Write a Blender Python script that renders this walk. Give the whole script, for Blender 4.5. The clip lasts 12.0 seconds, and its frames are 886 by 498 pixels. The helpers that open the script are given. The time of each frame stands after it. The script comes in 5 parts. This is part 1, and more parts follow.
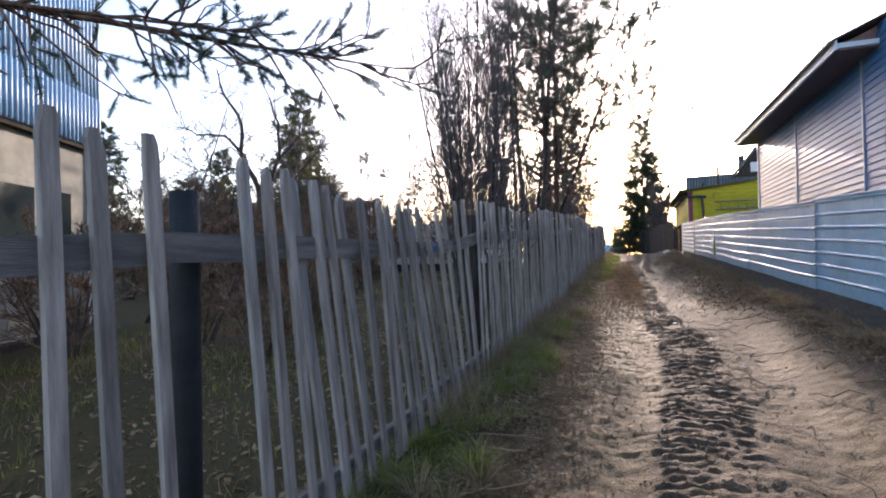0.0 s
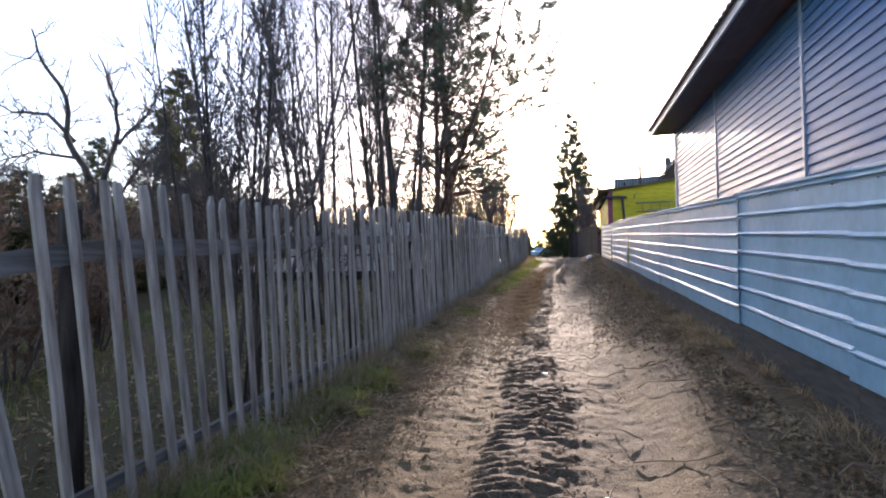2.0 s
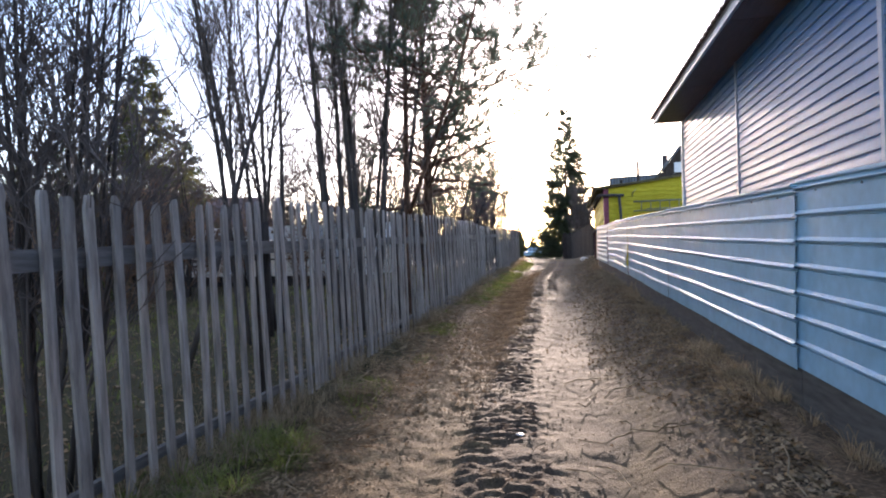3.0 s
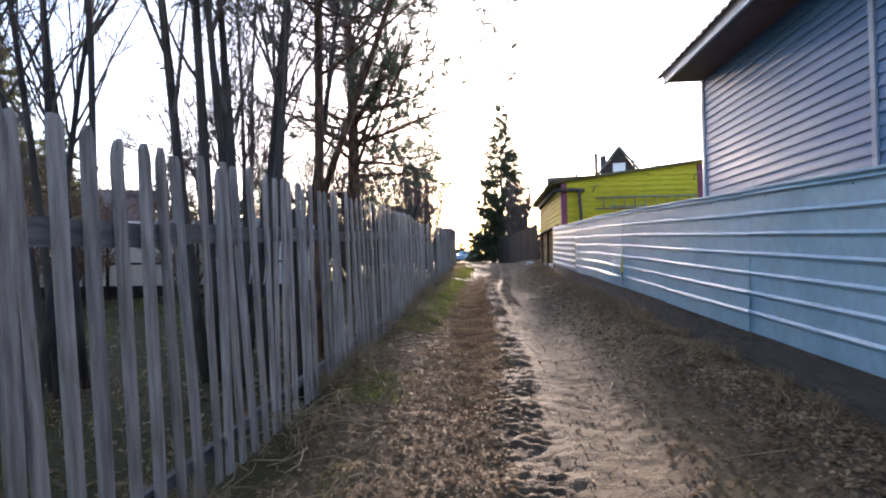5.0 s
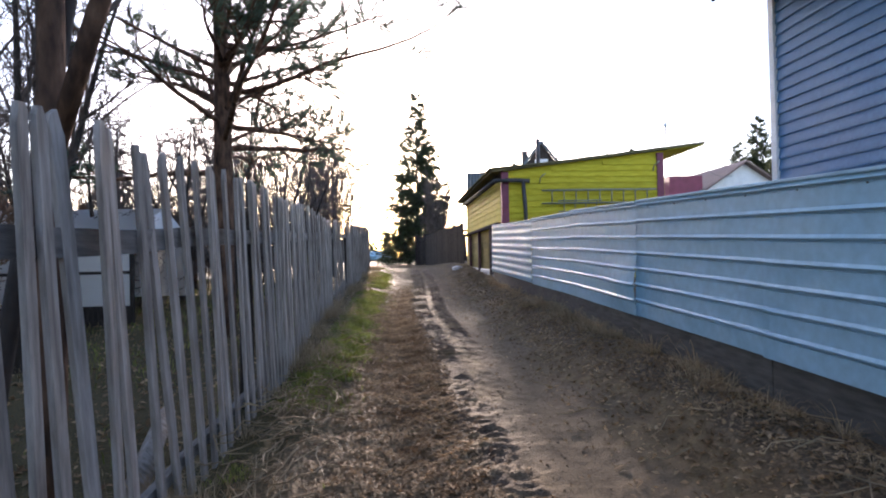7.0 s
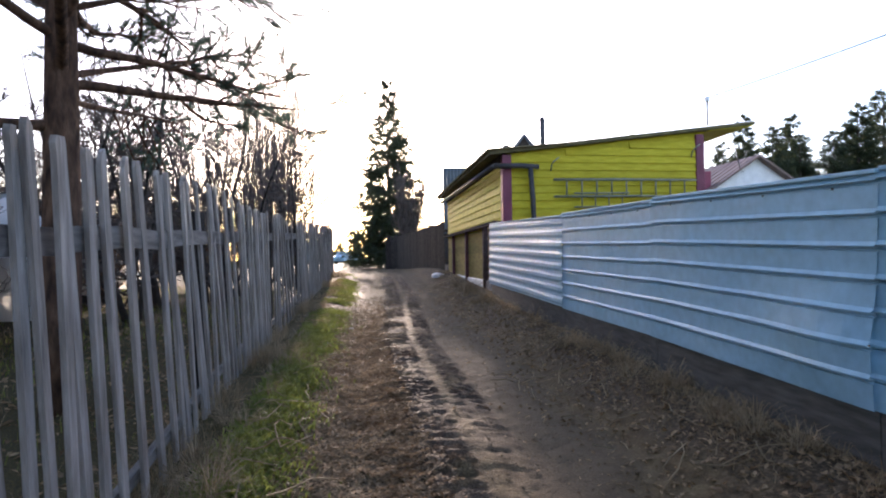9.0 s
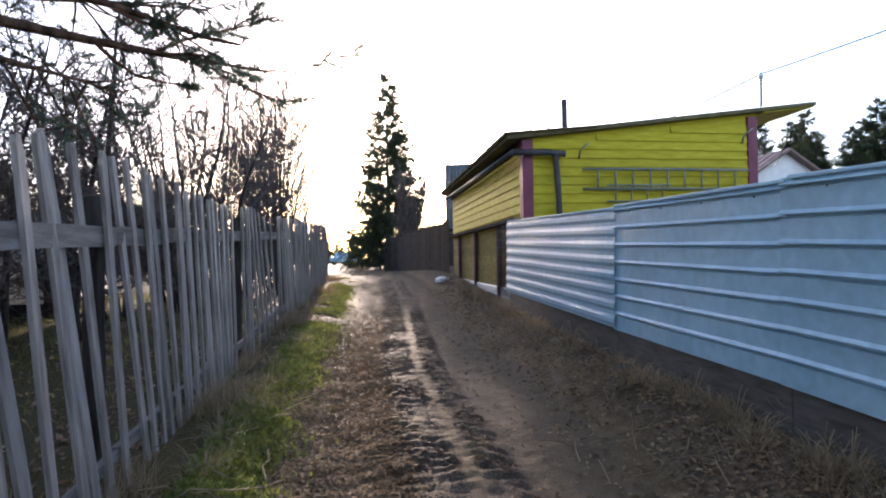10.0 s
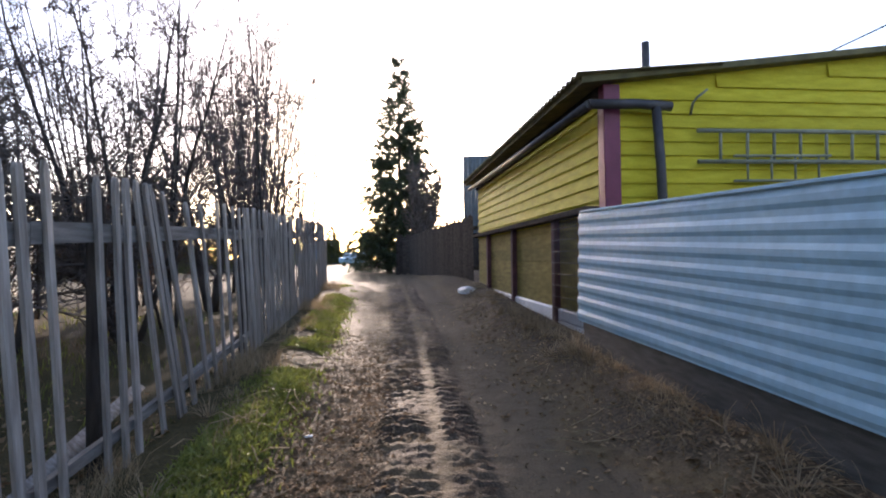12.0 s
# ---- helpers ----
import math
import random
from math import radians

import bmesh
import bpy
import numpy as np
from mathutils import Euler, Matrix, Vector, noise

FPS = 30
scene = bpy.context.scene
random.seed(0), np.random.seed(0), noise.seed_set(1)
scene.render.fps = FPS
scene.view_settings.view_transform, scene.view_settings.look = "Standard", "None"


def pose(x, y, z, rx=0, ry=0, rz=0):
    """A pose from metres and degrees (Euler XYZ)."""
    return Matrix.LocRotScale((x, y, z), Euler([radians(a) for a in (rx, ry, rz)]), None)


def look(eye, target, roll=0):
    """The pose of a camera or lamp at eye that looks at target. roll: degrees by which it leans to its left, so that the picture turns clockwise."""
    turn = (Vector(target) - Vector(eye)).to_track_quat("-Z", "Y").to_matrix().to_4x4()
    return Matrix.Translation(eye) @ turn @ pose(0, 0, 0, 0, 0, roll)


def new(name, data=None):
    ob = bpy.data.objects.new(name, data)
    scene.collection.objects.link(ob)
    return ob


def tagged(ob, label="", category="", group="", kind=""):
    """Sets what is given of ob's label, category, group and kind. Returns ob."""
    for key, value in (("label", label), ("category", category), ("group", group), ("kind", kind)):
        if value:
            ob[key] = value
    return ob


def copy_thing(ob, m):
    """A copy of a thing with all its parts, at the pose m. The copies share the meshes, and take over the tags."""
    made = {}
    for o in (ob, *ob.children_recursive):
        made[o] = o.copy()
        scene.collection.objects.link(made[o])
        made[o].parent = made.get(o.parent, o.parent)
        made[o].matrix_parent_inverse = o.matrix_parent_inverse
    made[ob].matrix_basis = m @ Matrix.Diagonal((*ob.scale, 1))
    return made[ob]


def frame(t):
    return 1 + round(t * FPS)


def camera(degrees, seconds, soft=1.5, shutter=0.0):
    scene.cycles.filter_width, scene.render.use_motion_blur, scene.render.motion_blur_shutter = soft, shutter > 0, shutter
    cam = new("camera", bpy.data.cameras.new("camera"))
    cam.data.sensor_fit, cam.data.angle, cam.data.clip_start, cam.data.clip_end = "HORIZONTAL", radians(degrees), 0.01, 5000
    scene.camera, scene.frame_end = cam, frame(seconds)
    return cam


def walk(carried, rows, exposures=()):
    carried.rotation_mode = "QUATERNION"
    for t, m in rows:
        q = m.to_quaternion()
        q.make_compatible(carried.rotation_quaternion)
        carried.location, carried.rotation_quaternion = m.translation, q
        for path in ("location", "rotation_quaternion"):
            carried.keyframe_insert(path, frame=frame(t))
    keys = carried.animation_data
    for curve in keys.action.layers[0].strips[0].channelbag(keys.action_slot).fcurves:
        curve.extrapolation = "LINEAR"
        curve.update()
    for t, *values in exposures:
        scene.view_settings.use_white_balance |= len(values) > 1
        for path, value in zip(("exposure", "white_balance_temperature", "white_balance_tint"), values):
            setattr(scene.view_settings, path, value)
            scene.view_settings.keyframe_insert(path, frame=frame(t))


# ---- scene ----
cam = camera(78.9, 12.0, soft=2.0)
METRES, EYE, TILT, LEAN, TURN = 19.26, 1.35, 0.0, -4.2, 19.4
ROWS = [
    (0.0, 0.0, 0.0, 0.0, 0.09, 0.95, 5.44),
    (0.5, 0.0262, 0.0323, 0.0009, -2.57, 0.79, 5.51),
    (1.0, 0.0491, 0.0673, -0.0007, -2.77, 0.8, 5.46),
    (1.5, 0.0765, 0.1028, -0.0, -5.21, 0.59, 5.51),
    (2.0, 0.0971, 0.1394, 0.0002, -5.79, 0.57, 5.46),
    (2.5, 0.1166, 0.1769, 0.0015, -6.15, 0.49, 5.42),
    (4.5, 0.1394, 0.3468, 0.0057, -7.39, 0.6, 5.2),
    (5.0, 0.1426, 0.3891, 0.0045, -14.25, 0.09, 5.05),
    (5.5, 0.1499, 0.43, 0.0058, -20.35, -0.48, 5.17),
    (6.0, 0.1581, 0.4727, 0.0074, -21.4, -0.57, 5.22),
    (6.5, 0.1696, 0.5151, 0.009, -22.36, -0.74, 5.27),
    (7.0, 0.1817, 0.5571, 0.0105, -23.85, -0.85, 5.06),
    (7.5, 0.1937, 0.5959, 0.0103, -26.56, -1.1, 5.02),
    (9.5, 0.249, 0.7477, 0.0146, -27.16, -1.05, 4.66),
    (10.0, 0.2646, 0.7851, 0.0143, -27.21, -1.03, 4.62),
    (10.5, 0.279, 0.821, 0.0149, -28.23, -1.12, 4.57),
    (11.0, 0.2928, 0.8579, 0.0146, -27.86, -1.04, 4.53),
    (11.5, 0.3095, 0.8925, 0.0155, -27.46, -1.04, 4.6),
    (12.0, 0.3245, 0.9301, 0.0156, -25.86, -0.95, 4.57),
]
walk(cam, [(t, pose(0, 0, EYE, TILT, LEAN, TURN) @ pose(METRES * x, METRES * y, METRES * z, 90 + pitch, roll, yaw)) for t, x, y, z, yaw, pitch, roll in ROWS], [(0.0, 1.68, 6280, 26), (1.5, 1.86, 6280, 26), (5.0, 1.97, 6280, 26), (10.0, 1.9, 6280, 26), (12.0, 1.82, 6280, 26)])

# ---- world, sun, exposure ----
SUN_UP, SUN_YAW = radians(12.0), radians(2.6)
world = bpy.data.worlds.new("sky")
scene.world = world
world.use_nodes = True
wn = world.node_tree
sky = wn.nodes.new("ShaderNodeTexSky")
sky.sky_type = "NISHITA"
sky.sun_disc = False
sky.sun_elevation = SUN_UP
sky.sun_rotation = -SUN_YAW
sky.air_density, sky.dust_density, sky.ozone_density = 1.0, 1.1, 1.5
wn.nodes["Background"].inputs["Strength"].default_value = 0.15
wn.links.new(sky.outputs["Color"], wn.nodes["Background"].inputs["Color"])
sun_data = bpy.data.lights.new("sun", "SUN")
sun_data.energy, sun_data.angle, sun_data.color = 2.8, radians(0.6), (1.0, 0.86, 0.66)
sun = new("sun", sun_data)
sun_way = Vector((-math.sin(SUN_YAW) * math.cos(SUN_UP), math.cos(SUN_YAW) * math.cos(SUN_UP), math.sin(SUN_UP)))
sun.matrix_world = look(sun_way * 60, (0, 0, 0))


# ---- materials ----
def material(name, colours, scale=6.0, rough=0.8, metal=0.0, stretch=(1, 1, 1), bump=0.3, fine=60.0, spread=0.25, coat=0.0, spec=0.5, glow_through=0.0):
    """colours: two or three tones, mixed by a coarse noise; a fine noise adds grain and relief; pieces and islands vary in tone by spread."""
    m = bpy.data.materials.new(name)
    m.use_nodes = True
    t = m.node_tree
    n, l = t.nodes, t.links
    b = n["Principled BSDF"]
    tex = n.new("ShaderNodeTexCoord")
    mapping = n.new("ShaderNodeMapping")
    mapping.inputs["Scale"].default_value = stretch
    l.new(tex.outputs["Object"], mapping.inputs["Vector"])
    big = n.new("ShaderNodeTexNoise")
    big.inputs["Scale"].default_value, big.inputs["Detail"].default_value = scale, 6
    small = n.new("ShaderNodeTexNoise")
    small.inputs["Scale"].default_value, small.inputs["Detail"].default_value = fine, 4
    info = n.new("ShaderNodeObjectInfo")
    geo = n.new("ShaderNodeNewGeometry")
    add = n.new("ShaderNodeVectorMath")
    add.operation = "MULTIPLY_ADD"
    l.new(info.outputs["Random"], add.inputs[0])
    add.inputs[1].default_value = (37, 37, 37)
    l.new(mapping.outputs["Vector"], add.inputs[2])
    l.new(add.outputs[0], big.inputs["Vector"])
    l.new(add.outputs[0], small.inputs["Vector"])
    ramp = n.new("ShaderNodeValToRGB")
    ramp.color_ramp.elements[0].position, ramp.color_ramp.elements[1].position = 0.32, 0.68
    ramp.color_ramp.elements[0].color = (*colours[0], 1)
    ramp.color_ramp.elements[1].color = (*colours[-1], 1)
    if len(colours) > 2:
        ramp.color_ramp.elements.new(0.5).color = (*colours[1], 1)
    l.new(big.outputs["Fac"], ramp.inputs["Fac"])
    hsv = n.new("ShaderNodeHueSaturation")
    l.new(ramp.outputs["Color"], hsv.inputs["Color"])
    total = n.new("ShaderNodeMath")
    total.operation = "ADD"
    l.new(info.outputs["Random"], total.inputs[0])
    l.new(geo.outputs["Random Per Island"], total.inputs[1])
    frac = n.new("ShaderNodeMath")
    frac.operation = "FRACT"
    l.new(total.outputs[0], frac.inputs[0])
    grain = n.new("ShaderNodeMath")
    grain.operation = "MULTIPLY_ADD"
    l.new(small.outputs["Fac"], grain.inputs[0])
    grain.inputs[1].default_value, grain.inputs[2].default_value = 0.5, 0.75 - spread / 2
    value = n.new("ShaderNodeMath")
    value.operation = "MULTIPLY_ADD"
    l.new(frac.outputs[0], value.inputs[0])
    value.inputs[1].default_value = spread
    l.new(grain.outputs[0], value.inputs[2])
    l.new(value.outputs[0], hsv.inputs["Value"])
    l.new(hsv.outputs["Color"], b.inputs["Base Color"])
    r = n.new("ShaderNodeMapRange")
    r.inputs["To Min"].default_value, r.inputs["To Max"].default_value = max(0.02, rough - 0.12), min(1, rough + 0.12)
    l.new(small.outputs["Fac"], r.inputs["Value"])
    l.new(r.outputs["Result"], b.inputs["Roughness"])
    b.inputs["Metallic"].default_value = metal
    b.inputs["Coat Weight"].default_value = coat
    b.inputs["Specular IOR Level"].default_value = spec
    if bump:
        bp = n.new("ShaderNodeBump")
        bp.inputs["Strength"].default_value, bp.inputs["Distance"].default_value = bump, 0.01
        l.new(small.outputs["Fac"], bp.inputs["Height"])
        l.new(bp.outputs["Normal"], b.inputs["Normal"])
    if glow_through:
        thin = n.new("ShaderNodeBsdfTranslucent")
        l.new(hsv.outputs["Color"], thin.inputs["Color"])
        both = n.new("ShaderNodeMixShader")
        both.inputs[0].default_value = glow_through
        l.new(b.outputs[0], both.inputs[1])
        l.new(thin.outputs[0], both.inputs[2])
        l.new(both.outputs[0], n["Material Output"].inputs["Surface"])
    return m


def ground_material():
    """Bare trodden dirt in the lane, grass and moss on the verge, leaf litter on the bank."""
    m = bpy.data.materials.new("lane_ground")
    m.use_nodes = True
    n, l = m.node_tree.nodes, m.node_tree.links
    b = n["Principled BSDF"]
    tex = n.new("ShaderNodeTexCoord")
    sep = n.new("ShaderNodeSeparateXYZ")
    l.new(tex.outputs["Object"], sep.inputs[0])

    def noise_tex(scale, detail=6):
        t = n.new("ShaderNodeTexNoise")
        t.inputs["Scale"].default_value, t.inputs["Detail"].default_value = scale, detail
        l.new(tex.outputs["Object"], t.inputs["Vector"])
        return t.outputs["Fac"]

    def ramp(fac, stops):
        r = n.new("ShaderNodeValToRGB")
        e = r.color_ramp.elements
        e[0].position, e[0].color = stops[0][0], (*stops[0][1], 1)
        e[1].position, e[1].color = stops[-1][0], (*stops[-1][1], 1)
        for p, c in stops[1:-1]:
            e.new(p).color = (*c, 1)
        l.new(fac, r.inputs["Fac"])
        return r.outputs["Color"]

    def maths(op, a, c, d=0.0):
        k = n.new("ShaderNodeMath")
        k.operation = op
        for i, v in enumerate((a, c, d)):
            if isinstance(v, (int, float)):
                k.inputs[i].default_value = v
            else:
                l.new(v, k.inputs[i])
        return k.outputs[0]

    def span(v, lo, hi):
        r = n.new("ShaderNodeMapRange")
        r.interpolation_type = "SMOOTHSTEP"
        r.inputs["From Min"].default_value, r.inputs["From Max"].default_value = lo, hi
        l.new(v, r.inputs["Value"])
        return r.outputs["Result"]

    def mix(fac, a, c):
        k = n.new("ShaderNodeMix")
        k.data_type = "RGBA"
        l.new(fac, k.inputs["Factor"])
        l.new(a, k.inputs["A"])
        l.new(c, k.inputs["B"])
        return k.outputs["Result"]

    mid, fine, patch = noise_tex(9), noise_tex(70, 8), noise_tex(1.1)
    dirt = ramp(maths("ADD", maths("MULTIPLY", mid, 0.55), maths("MULTIPLY", fine, 0.45)), [(0.34, (0.062, 0.04, 0.019)), (0.5, (0.13, 0.086, 0.041)), (0.66, (0.23, 0.16, 0.079))])
    grass = ramp(fine, [(0.32, (0.026, 0.019, 0.007)), (0.5, (0.058, 0.045, 0.016)), (0.68, (0.115, 0.088, 0.034))])
    litter = ramp(noise_tex(38, 5), [(0.3, (0.038, 0.025, 0.014)), (0.5, (0.09, 0.06, 0.034)), (0.7, (0.19, 0.134, 0.078))])
    wobble = maths("MULTIPLY_ADD", patch, 1.3, -0.65)
    x = maths("ADD", sep.outputs["X"], wobble)
    left = span(maths("MULTIPLY", x, -1.0), 0.75, 1.15)
    right = span(x, 1.35, 1.7)
    dust = ramp(fine, [(0.3, (0.085, 0.06, 0.036)), (0.7, (0.155, 0.112, 0.068))])
    track = maths("MULTIPLY", span(x, 0.3, 0.6), span(maths("MULTIPLY", x, -1.0), -1.4, -1.1))
    col = mix(right, mix(left, mix(maths("MULTIPLY", track, 0.8), dirt, dust), grass), litter)
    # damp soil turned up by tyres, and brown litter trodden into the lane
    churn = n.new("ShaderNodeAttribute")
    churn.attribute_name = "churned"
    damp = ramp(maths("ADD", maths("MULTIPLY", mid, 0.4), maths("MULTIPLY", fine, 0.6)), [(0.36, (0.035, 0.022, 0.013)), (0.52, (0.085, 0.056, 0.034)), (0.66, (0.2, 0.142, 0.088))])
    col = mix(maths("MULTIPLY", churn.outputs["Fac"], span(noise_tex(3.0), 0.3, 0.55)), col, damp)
    trodden = n.new("ShaderNodeAttribute")
    trodden.attribute_name = "trodden_leaves"
    husk = ramp(noise_tex(46, 5), [(0.32, (0.055, 0.034, 0.017)), (0.52, (0.13, 0.085, 0.044)), (0.68, (0.28, 0.195, 0.105))])
    col = mix(maths("MULTIPLY", trodden.outputs["Fac"], span(noise_tex(2.2), 0.32, 0.6)), col, husk)
    l.new(col, b.inputs["Base Color"])
    b.inputs["Specular IOR Level"].default_value = 0.15
    l.new(maths("MULTIPLY_ADD", fine, 0.4, 0.6), b.inputs["Roughness"])
    bp = n.new("ShaderNodeBump")
    bp.inputs["Strength"].default_value, bp.inputs["Distance"].default_value = 0.45, 0.025
    l.new(maths("ADD", fine, maths("MULTIPLY", mid, 0.8)), bp.inputs["Height"])
    l.new(bp.outputs["Normal"], b.inputs["Normal"])
    return m


GROUND = ground_material()
PICKET = material("weathered_picket_wood", [(0.195, 0.164, 0.14), (0.315, 0.273, 0.236), (0.43, 0.378, 0.332)], 5, 0.85, stretch=(6, 6, 0.6), bump=0.5, fine=45, spread=0.38, spec=0.2)
RAIL = material("old_rail_wood", [(0.14, 0.12, 0.104), (0.27, 0.24, 0.212)], 4, 0.85, stretch=(8, 0.7, 8), bump=0.6, fine=40, spec=0.15)
TARRED = material("tarred_post", [(0.008, 0.008, 0.009), (0.02, 0.02, 0.022)], 9, 0.7, bump=0.4)
BLUE_SHEET = material("pale_blue_sheet_steel", [(0.28, 0.49, 0.6), (0.32, 0.53, 0.64), (0.25, 0.45, 0.555)], 1.6, 0.46, bump=0.06, fine=14, spread=0.1)
PLINTH = material("dark_plinth_board", [(0.062, 0.056, 0.047), (0.12, 0.11, 0.095)], 5, 0.9, stretch=(6, 1, 6), bump=0.5)
SIDING = material("blue_siding", [(0.062, 0.175, 0.325), (0.082, 0.21, 0.375)], 2.5, 0.42, bump=0.05, fine=30, spread=0.08, spec=0.3)
WHITE_TRIM = material("white_trim", [(0.7, 0.7, 0.69), (0.8, 0.8, 0.79)], 4, 0.4, bump=0.05, spread=0.04)
GREY_TRIM = material("grey_blue_trim", [(0.25, 0.33, 0.42), (0.3, 0.38, 0.47)], 4, 0.4, bump=0.05, spread=0.04)
SOFFIT = material("brown_soffit", [(0.2, 0.1, 0.075), (0.26, 0.13, 0.1)], 4, 0.5, stretch=(8, 1, 1), bump=0.1)
ROOF_BROWN = material("brown_metal_roof", [(0.12, 0.07, 0.055), (0.17, 0.1, 0.08)], 3, 0.5, bump=0.1)
YELLOW = material("yellow_board_paint", [(0.49, 0.375, 0.02), (0.57, 0.45, 0.027), (0.63, 0.51, 0.042)], 3.5, 0.6, stretch=(1, 1, 5), bump=0.3, fine=35, spread=0.2, spec=0.12)
OCHRE = material("dull_ochre_boards", [(0.19, 0.14, 0.04), (0.3, 0.23, 0.065)], 3.5, 0.8, stretch=(1, 1, 5), bump=0.3, spread=0.3, spec=0.15)
PURPLE = material("wine_red_paint", [(0.19, 0.025, 0.05), (0.26, 0.04, 0.075)], 4, 0.5, bump=0.2)
DARK_METAL = material("dark_painted_pipe", [(0.035, 0.03, 0.03), (0.07, 0.06, 0.055)], 6, 0.55, bump=0.2)
ROOF_MOSS = material("mossy_roofing", [(0.1, 0.08, 0.035), (0.21, 0.165, 0.065)], 5, 0.9, bump=0.6)
LADDER_WOOD = material("grey_green_ladder_wood", [(0.2, 0.19, 0.12), (0.32, 0.3, 0.2)], 6, 0.8, bump=0.3)
DARK_WOOD = material("dark_old_planks", [(0.03, 0.024, 0.02), (0.075, 0.06, 0.05)], 5, 0.95, stretch=(6, 6, 0.7), bump=0.5, spread=0.4, spec=0.08)
GREY_ROOF = material("grey_slate_sheet", [(0.085, 0.1, 0.11), (0.14, 0.16, 0.17)], 3, 0.75, bump=0.2)
PALE_BLUE = material("pale_blue_corrugated", [(0.17, 0.33, 0.5), (0.22, 0.39, 0.56)], 3, 0.5, bump=0.05, spread=0.06)
OLIVE_WALL = material("weathered_wall_boards", [(0.2, 0.19, 0.15), (0.3, 0.29, 0.23)], 4, 0.8, bump=0.3)
BARK = material("grey_brown_bark", [(0.036, 0.027, 0.022), (0.095, 0.074, 0.06)], 8, 0.9, stretch=(1, 1, 0.3), bump=0.9, fine=50)
PINE_BARK = material("reddish_pine_bark", [(0.05, 0.03, 0.022), (0.12, 0.068, 0.044), (0.21, 0.12, 0.075)], 14, 0.92, stretch=(1, 1, 0.35), bump=1.0, fine=45, spec=0.15)
TWIG = material("bare_twigs", [(0.085, 0.064, 0.052), (0.17, 0.132, 0.11)], 5, 0.85, bump=0, spec=0.3)
PINE_NEEDLE = material("blue_green_pine_needles", [(0.055, 0.088, 0.062), (0.13, 0.175, 0.115)], 3, 0.6, bump=0, spread=0.5, glow_through=0.4)
SPRUCE_NEEDLE = material("dark_spruce_needles", [(0.03, 0.045, 0.022), (0.075, 0.095, 0.042)], 3, 0.65, bump=0, spread=0.5, glow_through=0.35)
OLIVE_NEEDLE = material("olive_green_spruce_needles", [(0.075, 0.082, 0.026), (0.17, 0.165, 0.06)], 3, 0.65, bump=0, spread=0.5, glow_through=0.35)
HEDGE_TWIG = material("reddish_brown_hedge_twigs", [(0.13, 0.075, 0.05), (0.3, 0.19, 0.12)], 4, 0.85, bump=0, spread=0.5, spec=0.2)
# the wine-red paint again, darkened to put the lane side's shade into it
SHADED_WINE = material("shaded_wine_posts", [(0.05, 0.014, 0.02), (0.09, 0.025, 0.035)], 5, 0.7, bump=0.3)
GREEN_GRASS = material("fresh_green_grass", [(0.12, 0.145, 0.03), (0.27, 0.3, 0.065)], 1.5, 0.6, bump=0, spread=0.6, glow_through=0.5)
DRY_GRASS = material("dry_straw_grass", [(0.22, 0.155, 0.085), (0.42, 0.32, 0.19)], 2, 0.75, bump=0, spread=0.6, glow_through=0.35)
LEAVES = material("fallen_leaves", [(0.15, 0.09, 0.045), (0.42, 0.295, 0.17)], 3, 0.85, bump=0, spread=0.8, spec=0.2, glow_through=0.25)
CLOD = material("crumbled_dirt", [(0.08, 0.055, 0.032), (0.22, 0.16, 0.1)], 6, 0.95, bump=0.3, spread=0.7, spec=0.1)


# ---- mesh helpers ----
def part(name, bm, mat, parent=None, label=""):
    me = bpy.data.meshes.new(name)
    bm.to_mesh(me)
    bm.free()
    return mesh_part(name, me, mat, parent, label)


def mesh_part(name, me, mat, parent=None, label=""):
    if mat and not me.materials:
        me.materials.append(mat)
    ob = new(name, me)
    if parent:
        ob.parent = parent
    if label:
        ob["label"] = label
    return ob


def piece(name, me, m, parent):
    """One more object on a shared mesh, at the pose m in its parent."""
    ob = new(name, me)
    ob.parent = parent
    ob.matrix_basis = m
    return ob


def pydata(name, verts, faces, mat, parent=None, smooth=False):
    me = bpy.data.meshes.new(name)
    me.from_pydata(verts, [], faces)
    if smooth:
        me.shade_smooth()
    return mesh_part(name, me, mat, parent)


def box_bm(x0, x1, y0, y1, z0, z1, bevel=0.0, bm=None):
    own = bm or bmesh.new()
    r = bmesh.ops.create_cube(own, size=1, matrix=Matrix.LocRotScale(((x0 + x1) / 2, (y0 + y1) / 2, (z0 + z1) / 2), None, (abs(x1 - x0), abs(y1 - y0), abs(z1 - z0))))
    if bevel:
        vs = set(r["verts"])
        bmesh.ops.bevel(own, geom=[e for e in own.edges if e.verts[0] in vs and e.verts[1] in vs], offset=bevel, segments=1, affect="EDGES")
    return own


def tube_bm(points, radii, sides=8, bm=None, caps=True):
    own = bm or bmesh.new()
    pts = [Vector(p) for p in points]
    rings = []
    for i, p in enumerate(pts):
        d = (pts[min(i + 1, len(pts) - 1)] - pts[max(i - 1, 0)]).normalized()
        u = d.cross(Vector((0.3, 0.9, 0.2)) if abs(d.z) > 0.8 else Vector((0, 0, 1))).normalized()
        v = d.cross(u)
        r = radii[i] if isinstance(radii, (list, tuple)) else radii
        rings.append([own.verts.new(p + (u * math.cos(a) + v * math.sin(a)) * r) for a in (2 * math.pi * k / sides for k in range(sides))])
    for a, b in zip(rings, rings[1:]):
        for k in range(sides):
            own.faces.new((a[k], a[(k + 1) % sides], b[(k + 1) % sides], b[k])).smooth = True
    if caps:
        own.faces.new(rings[0][::-1])
        own.faces.new(rings[-1])
    return own


